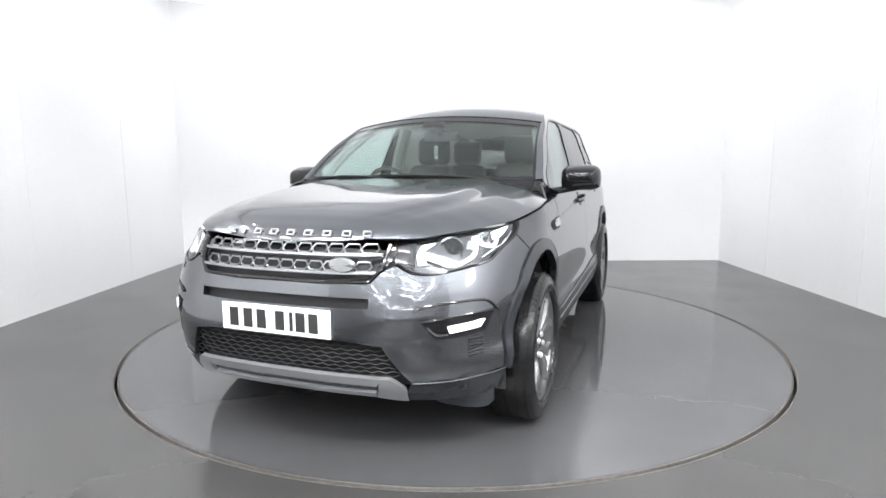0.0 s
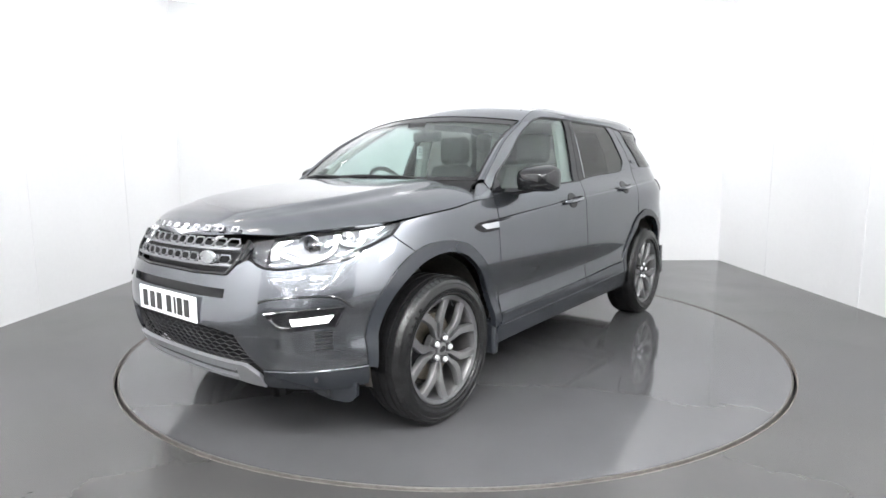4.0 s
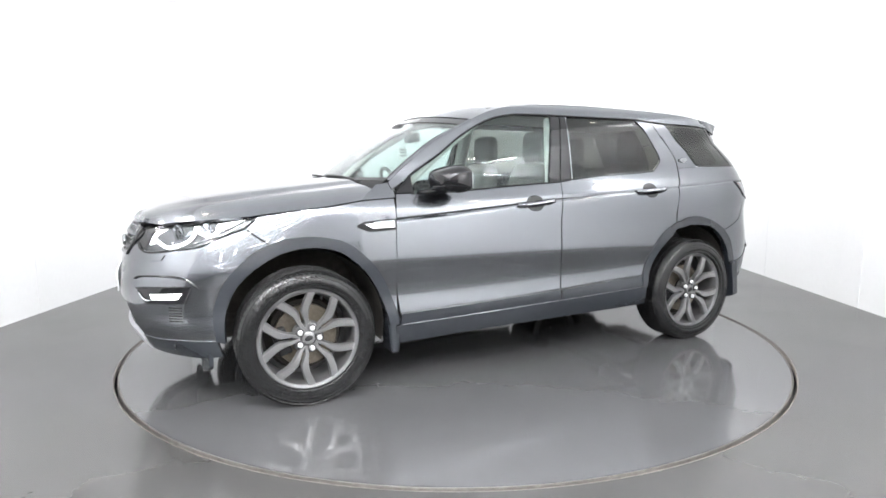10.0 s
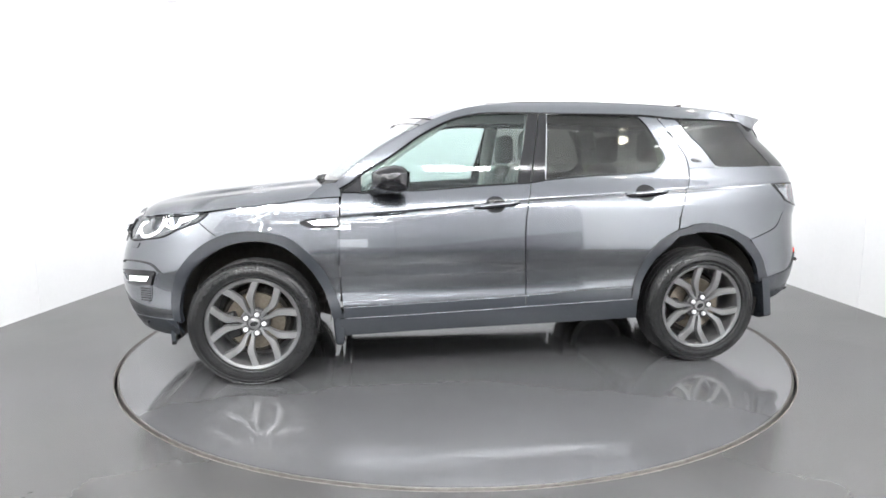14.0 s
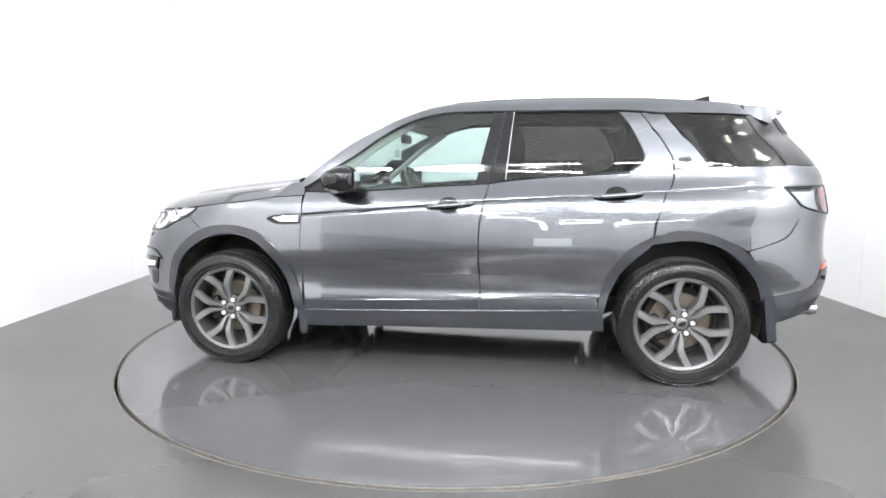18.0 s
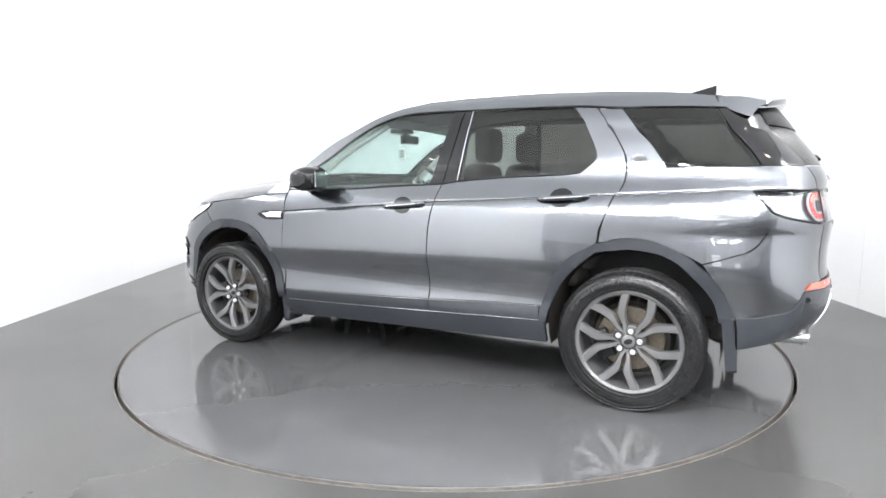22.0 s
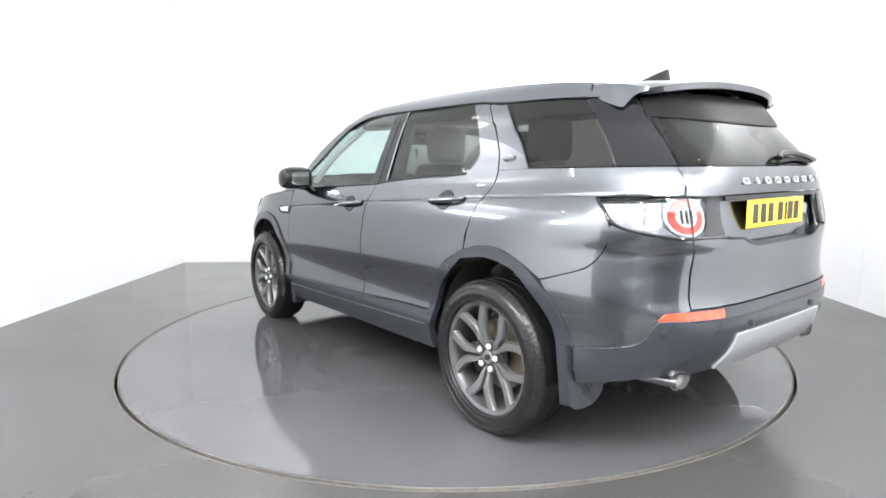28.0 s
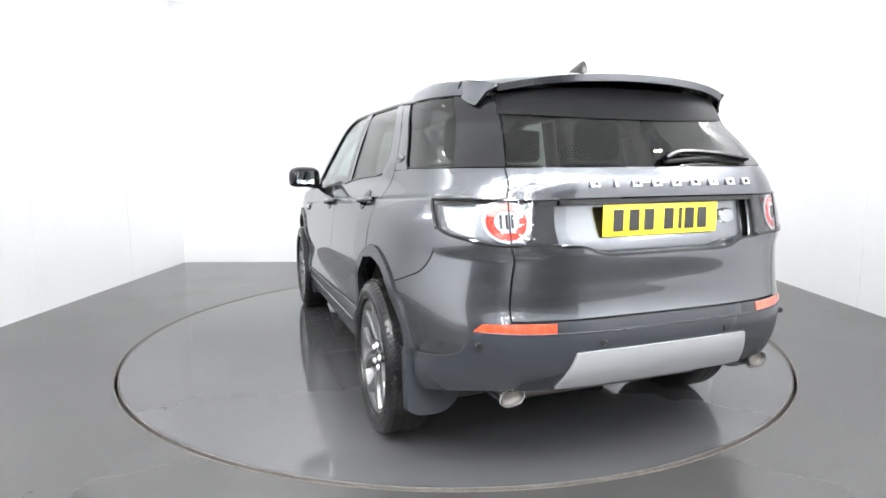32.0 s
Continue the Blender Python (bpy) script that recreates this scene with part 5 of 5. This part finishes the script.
def build_under():
    # dark inner shell, added behind the panels to block light in their gaps; floor pan and liners
    for a, b, z0, z1 in ((0, .66, .30, .92), (1.14, 1.86, .26, 1.04), (2.30, 3.0, .42, 1.1)):
        for s in (1, -1):
            C = coons([(a, z0), (b, z0)], [(a, z1), (b, z1)], nu=20, nv=10)
            v, f = slab(skin(C[..., 0], C[..., 1]), .006, -.075)
            part("inner_shell", joined("inner_shell", [both((v, f), s)], TRIM), TRIM, car, "dark inner shell added behind the panels to block light")
    part("floor_pan", rounded(0, 0, .40, 3.5, 1.10, .05, .02), LINER, car, "dark underbody")
    part("floor_pan", rounded(0, 0, .32, 1.72, 1.66, .05, .02), LINER, car, "dark underbody")
    part("engine_block", rounded(1.45, 0, .55, .9, .95, .55, .05), LINER, car, "dark engine bay filling")
    part("rear_subframe", rounded(-1.33, 0, .30, .50, 1.05, .12, .04), LINER, car, "dark rear axle frame")
    part("silencer", rounded(-1.86, 0, .36, .26, 1.0, .15, .06, 4), STEEL, car, "dull steel exhaust silencer")
    part("boot_floor", rounded(-1.55, 0, .60, .95, 1.0, .5, .05), TRIM, car, "dark boot floor")
    for x in (1.3705, -1.3705):
        for s in (1, -1):
            prof = [(.30, .40), (.425, .44), (.432, .60), (.432, .835)]
            v, f = turned(prof, "y", 48, (x, 0, .375))
            keep = [q for q in f if max(v[i][2] for i in q) > .30]
            part("wheel_liner", joined("wheel_liner", [both((v, keep), s)], LINER), LINER, car, "dusty black wheel arch liner")
            part("axle", joined("axle", [both(tube([(x, .2, .34), (x, .70, .35)], .05, 12), s)], LINER), LINER, car)
    for s in (1, -1):
        part("front_mud_flap", rounded(.888, s * .815, .292, .052, .158, .20, .02, 3, (1.5, 1.0)), CLAD, car, "grey mud flap behind the front wheel")
        grid = [[(-1.812 - .030 * k - .02 * abs((y - .79) / .11) ** 3 * (1 - k) * 0, y, .515 - k * (.275 - .055 * abs((y - .80) / .12) ** 3)) for y in np.linspace(.68, .897, 10)] for k in np.linspace(0, 1, 8)]
        part("rear_mud_flap", joined("rear_mud_flap", [both(slab(np.array(grid), .05, .025), s)], CLAD), CLAD, car, "grey mud flap behind the rear wheel")


def build_mirrors():
    for s in (1, -1):
        e = new("door_mirror")
        e.parent = car
        tagged(e, "gloss black door mirror")
        n, m = 20, 24
        G = np.zeros((m, n, 3))
        for j in range(m):
            b = 2 * math.pi * j / m
            for i in range(n):
                a = math.pi * i / (n - 1)
                cx = -math.cos(a)
                r = abs(math.sin(a)) ** .45
                y = .968 + .116 * r * math.copysign(abs(math.cos(b)) ** .62, math.cos(b))
                zz = 1.160 + (.081 * abs(math.sin(b)) ** .62 if math.sin(b) > 0 else -.074 * abs(math.sin(b)) ** .38) * r * (1 - .22 * max(0, cx))
                x = .575 + (.115 if cx > 0 else .088) * cx - .05 * (y - .9) * 1.5
                G[j, i] = (x, s * y, zz)
        cap = grid_mesh("housing", G, GLOSS)
        part("housing", cap, GLOSS, e)
        part("arm", joined("arm", [both(tube(curve([(.70, .800, 1.085), (.66, .86, 1.090), (.62, .92, 1.10), (.60, .98, 1.115)], 12), .026, 10, .8), s)], GLOSS), GLOSS, e)
        part("mirror_glass", joined("mirror_glass", [both(slab(np.array([[(.4875 - .05 * (y - .9) * 1.5, y, z) for y in np.linspace(.905, 1.035, 6)] for z in np.linspace(1.115, 1.207, 6)]), .003), s)], MIRRORGLASS), MIRRORGLASS, e, "silvered mirror glass")
        part("lower_trim", joined("lower_trim", [both(tube([(.66, .915, 1.118), (.685, .98, 1.120), (.655, 1.05, 1.128), (.56, 1.072, 1.132)], .010, 8), s)], GLOSS), GLOSS, e)


def build_wheel():
    """The wheel with its outer face to +y, centre at the origin."""
    e = new("wheel")
    e.parent = car
    tagged(e, "grey five-twin-spoke alloy wheel with a road tyre")
    R, hw = .359, .1175
    prof = [(.248, -.10), (.270, -.112), (.302, -.118), (.333, -.112), (.353, -.098), (.360, -.075), (.361, 0), (.360, .075), (.353, .098), (.339, .110), (.329, .1155), (.327, .1135), (.308, .119), (.292, .118), (.290, .115), (.280, .1135), (.275, .1145), (.2695, .109), (.266, .096), (.252, .08)]
    P = curve(prof, 110)
    v, f = turned([tuple(p) for p in P], "y", 96)
    tyre = part("tyre", joined("tyre", [(v, f)], RUBBER), RUBBER, e, "black road tyre with a grooved tread")
    # tread lugs between grooves, shoulder blocks
    bands = [(-.084, -.056), (-.046, -.010), (.010, .046), (.056, .084)]
    for a, b in bands:
        v, f = turned([(R - .003, a), (R + .0045, a + .002), (R + .0045, b - .002), (R - .003, b)], "y", 96)
        part("tread_rib", joined("tread_rib", [(v, f)], RUBBER), RUBBER, tyre)
    lugs = []
    for i in range(72):
        t = 2 * math.pi * i / 72
        for sg in (1, -1):
            m = Matrix.Rotation(-t, 3, "Y")
            c = m @ Vector((.3485, .094 * sg, 0))
            lugs.append(box(c.x, c.y, c.z, .014, .026, .022, m @ Matrix.Rotation(radians(32 * sg), 3, "Z")))
    tagged(part("shoulder_tread", joined("shoulder_tread", lugs, RUBBER), RUBBER, tyre), kind="stuff")
    marks = []
    for start, count in ((20, 7), (200, 8)):
        for i in range(count):
            t = radians(start + 7.5 * i)
            m = Matrix.Rotation(-t, 3, "Y")
            c = m @ Vector((.309, .1188, 0))
            marks.append(box(c.x, c.y, c.z, .020, .0022, .011 if i % 3 else .018, m))
    tagged(part("sidewall_marks", joined("sidewall_marks", marks, RUBBER), RUBBER, tyre), kind="stuff")
    # rim barrel and lip
    v, f = turned([(.19, -.09), (.238, -.10), (.236, -.02), (.232, .04), (.240, .080), (.246, .0935), (.262, .0995), (.268, .097), (.266, .088)], "y", 96)
    rim = part("rim", joined("rim", [(v, f)], ALLOY_RIM), ALLOY_RIM, e, "grey painted alloy rim")
    # five pairs of spokes
    for i in range(5):
        for sg in (1, -1):
            t0 = 2 * math.pi * i / 5 + math.pi / 2
            rows = []
            for r, off, y, w, d in ((.030, .10, .066, .009, .030), (.055, .150, .070, .0100, .032), (.0858, .222, .076, .0110, .033), (.1144, .190, .082, .0145, .032), (.143, .176, .087, .0200, .030), (.156, .190, .089, .0222, .029), (.178, .232, .091, .0228, .028), (.214, .308, .093, .0235, .026), (.250, .370, .0945, .0250, .024)):
                a = t0 + sg * off
                c, sn = math.cos(a), math.sin(a)
                ring = []
                for dx, dy in ((-1, -d), (-1, -.008), (-.78, 0), (.70, 0), (1, -.010), (1, -d)):
                    ring.append((r * c - sn * w * dx, y + dy, r * sn + c * w * dx))
                rows.append(ring)
            G = np.array(rows)
            h, w6 = G.shape[:2]
            G2 = np.array([curve(G[:, k], 26, True) for k in range(w6)]).transpose(1, 0, 2)
            part("spoke", grid_mesh("spoke", G2.transpose(1, 0, 2), ALLOY), ALLOY, e)
    v, f = turned([(0, .073), (.030, .073), (.036, .069), (.066, .066), (.082, .058), (.088, .03)], "y", 40)
    part("hub", joined("hub", [(v, f)], ALLOY_DARK), ALLOY_DARK, e)
    v, f = turned([(0, .080), (.026, .080), (.032, .077), (.033, .070)], "y", 32)
    cap = part("centre_cap", joined("centre_cap", [(v, f)], ALLOY), ALLOY, e, "plain oval centre cap")
    v, f = turned([(0, .083), (.021, .082), (.024, .079)], "y", 24)
    part("cap_disc", joined("cap_disc", [([(p[0], p[1], p[2] * .6) for p in v], f)], BLACK), BLACK, cap)
    for i in range(5):
        a = 2 * math.pi * i / 5 + math.pi / 2 + math.pi / 5
        v, f = turned([(0, .091), (.010, .091), (.0140, .086), (.0140, .055)], "y", 12, (.056 * math.cos(a), 0, .056 * math.sin(a)))
        part("wheel_nut", joined("wheel_nut", [(v, f)], NUT), NUT, e, "bright wheel nut")
        # flat darker ring puts in the shade of a recess round the nut
        v, f = turned([(.012, .0795), (.0215, .0795), (.0225, .070)], "y", 20, (.056 * math.cos(a), 0, .056 * math.sin(a)))
        part("nut_shade_ring", joined("nut_shade_ring", [(v, f)], ALLOY_DARK), ALLOY_DARK, e)
    a = math.pi / 2 + .62
    part("valve", joined("valve", [tube([(.232 * math.cos(a), .07, .232 * math.sin(a)), (.215 * math.cos(a), .09, .215 * math.sin(a))], .005, 8)], BLACK), BLACK, e)
    v, f = turned([(.07, .0), (.165, .0), (.167, -.004), (.167, -.022), (.07, -.022)], "y", 64)
    part("brake_disc", joined("brake_disc", [(v, f)], DISC), DISC, e, "worn steel brake disc")
    part("caliper", rounded(.13, .005, .02, .075, .07, .15, .015), BLACK, e)
    v, f = turned([(.02, -.03), (.19, -.03), (.21, -.08)], "y", 48)
    part("brake_shield", joined("brake_shield", [(v, f)], LINER), LINER, e)
    return e


def build_wheels():
    w = build_wheel()
    places = [(1.3705, 1, 16), (-1.3705, 1, 25), (1.3705, -1, 20), (-1.3705, -1, 40)]
    for k, (x, s, spin) in enumerate(places):
        m = pose(x, s * .816, .3470) @ pose(0, 0, 0, 0, 0, 0 if s > 0 else 180) @ pose(0, 0, 0, 0, spin, 0)
        if k == 0:
            first = m
        else:
            copy_thing(w, m)
    w.matrix_basis = first


def seat(x, y, pair=False):
    e = new("car_seat")
    e.parent = car
    tagged(e, "dark leather car seat with a headrest")
    part("cushion", rounded(x + .05, y, .62, .52, .50, .16, .06, 4), LEATHER, e)
    bm = rounded(0, 0, .30, .14, .48, .62, .06, 4, (1, .8))
    bmesh.ops.rotate(bm, verts=bm.verts, matrix=Matrix.Rotation(radians(-17), 3, "Y"))
    bmesh.ops.translate(bm, verts=bm.verts, vec=(x - .22, y, .66))
    part("backrest", bm, LEATHER, e)
    bm = rounded(x - .42, y, 1.365, .11, .27, .22, .05, 4)
    part("headrest", bm, LEATHER, e)
    part("headrest_post", joined("headrest_post", [tube([(x - .40, y - .07, 1.22), (x - .415, y - .07, 1.30)], .007, 8)], CHROME), CHROME, e)
    part("headrest_post", joined("headrest_post", [tube([(x - .40, y + .07, 1.22), (x - .415, y + .07, 1.30)], .007, 8)], CHROME), CHROME, e)


def build_cabin():
    for x in (.03, -.84):
        for y in (.37, -.37):
            seat(x, y)
    bm = rounded(.62, 0, .93, .46, 1.46, .30, .09, 5, (.8, .96))
    part("dashboard", bm, TRIM, car, "dark dashboard")
    part("dash_pad", rounded(.82, 0, 1.075, .34, 1.42, .04, .018), TRIM, car)
    part("centre_console", rounded(.25, 0, .64, .8, .22, .36, .04), TRIM, car)
    w = new("steering_wheel")
    w.parent = car
    v, f = [], []
    for i in range(40):
        a = 2 * math.pi * i / 40
        for k in range(10):
            b = 2 * math.pi * k / 10
            r = .18 + .016 * math.cos(b)
            v.append((.016 * math.sin(b), r * math.cos(a), r * math.sin(a)))
    f = [[i * 10 + k, ((i + 1) % 40) * 10 + k, ((i + 1) % 40) * 10 + (k + 1) % 10, i * 10 + (k + 1) % 10] for i in range(40) for k in range(10)]
    m = pose(.42, -.37, 1.06, 0, 24, 0)
    place = lambda vs: [tuple(m @ Vector(p)) for p in vs]
    part("wheel_rim", joined("wheel_rim", [(place(v), f)], LEATHER), LEATHER, w)
    sp = [tube([(0, 0, 0), (.0, .17, .0)], .018, 8), tube([(0, 0, 0), (.0, -.17, .0)], .018, 8), tube([(0, 0, 0), (.0, 0, -.17)], .018, 8)]
    part("wheel_spokes", joined("wheel_spokes", [(place(a), b) for a, b in sp], TRIM), TRIM, w)
    hv, hf = turned([(0, -.03), (.06, -.03), (.075, -.01), (.075, .03)], "x", 24)
    part("airbag_cover", joined("airbag_cover", [(place(hv), hf)], TRIM), TRIM, w)
    part("cabin_mirror", rounded(.41, 0, 1.435, .03, .24, .065, .012), TRIM, car, "rear-view mirror")
    part("sensor_housing", rounded(.475, 0, 1.505, .13, .17, .045, .018, 3, (.8, .8)), TRIM, car, "dark sensor housing behind the windscreen")
    part("mirror_stalk", joined("mirror_stalk", [tube([(.415, 0, 1.45), (.45, 0, 1.49)], .018, 8)], TRIM), TRIM, car)
    tag = part("hanging_card", rounded(.482, -.005, 1.328, .060, .003, .085, .001, 1), CARD, car, "small hanging card under the cabin mirror")
    for dz in (.025, .005, -.015):
        part("bar", rounded(.482, -.005, 1.328 + dz, .036, .006, .010, .001, 1), INK, tag)
    for s in (1, -1):
        pts = [(-.30, .70, 1.05), (-.31, .66, 1.30), (-.34, .60, 1.54)]
        part("cabin_pillar_trim", joined("cabin_pillar_trim", [both(tube(curve(pts, 12), .05, 8), s)], PALE), PALE, car, "pale centre pillar trim")
        pts = [(.74, .735, 1.13), (.50, .685, 1.32), (.22, .60, 1.50)]
        part("screen_pillar_trim", joined("screen_pillar_trim", [both(tube(curve(pts, 12), .022, 8), s)], PALE), PALE, car)
        pts = [(-1.25, .68, 1.20), (-1.22, .65, 1.35), (-1.15, .60, 1.52)]
        part("rear_pillar_trim", joined("rear_pillar_trim", [both(tube(curve(pts, 12), .07, 8), s)], PALE), PALE, car)
        part("sun_visor", rounded(.26, s * .34, 1.535, .16, .34, .018, .007), PALE, car)
    part("parcel_area", rounded(-1.75, 0, 1.02, .5, 1.2, .06, .02), TRIM, car)


for flank in (1, -1):
    build_flank(flank)
build_front()
build_rear()
build_top()
build_under()
build_mirrors()
build_wheels()
build_cabin()


# ---- what moves: the platform and the car on it turn together ----
def motions():
    ride, deck = [], []
    for t, a in TURN:
        spin = pose(0, 0, 0, 0, 0, a)
        deck.append((t, pose(0, RING_Y, 0) @ spin))
        ride.append((t, pose(0, 0, LIFT) @ spin @ pose(-AXIS[0], -AXIS[1], 0)))
    walk(car, ride)
    walk(turntable, deck)


motions()
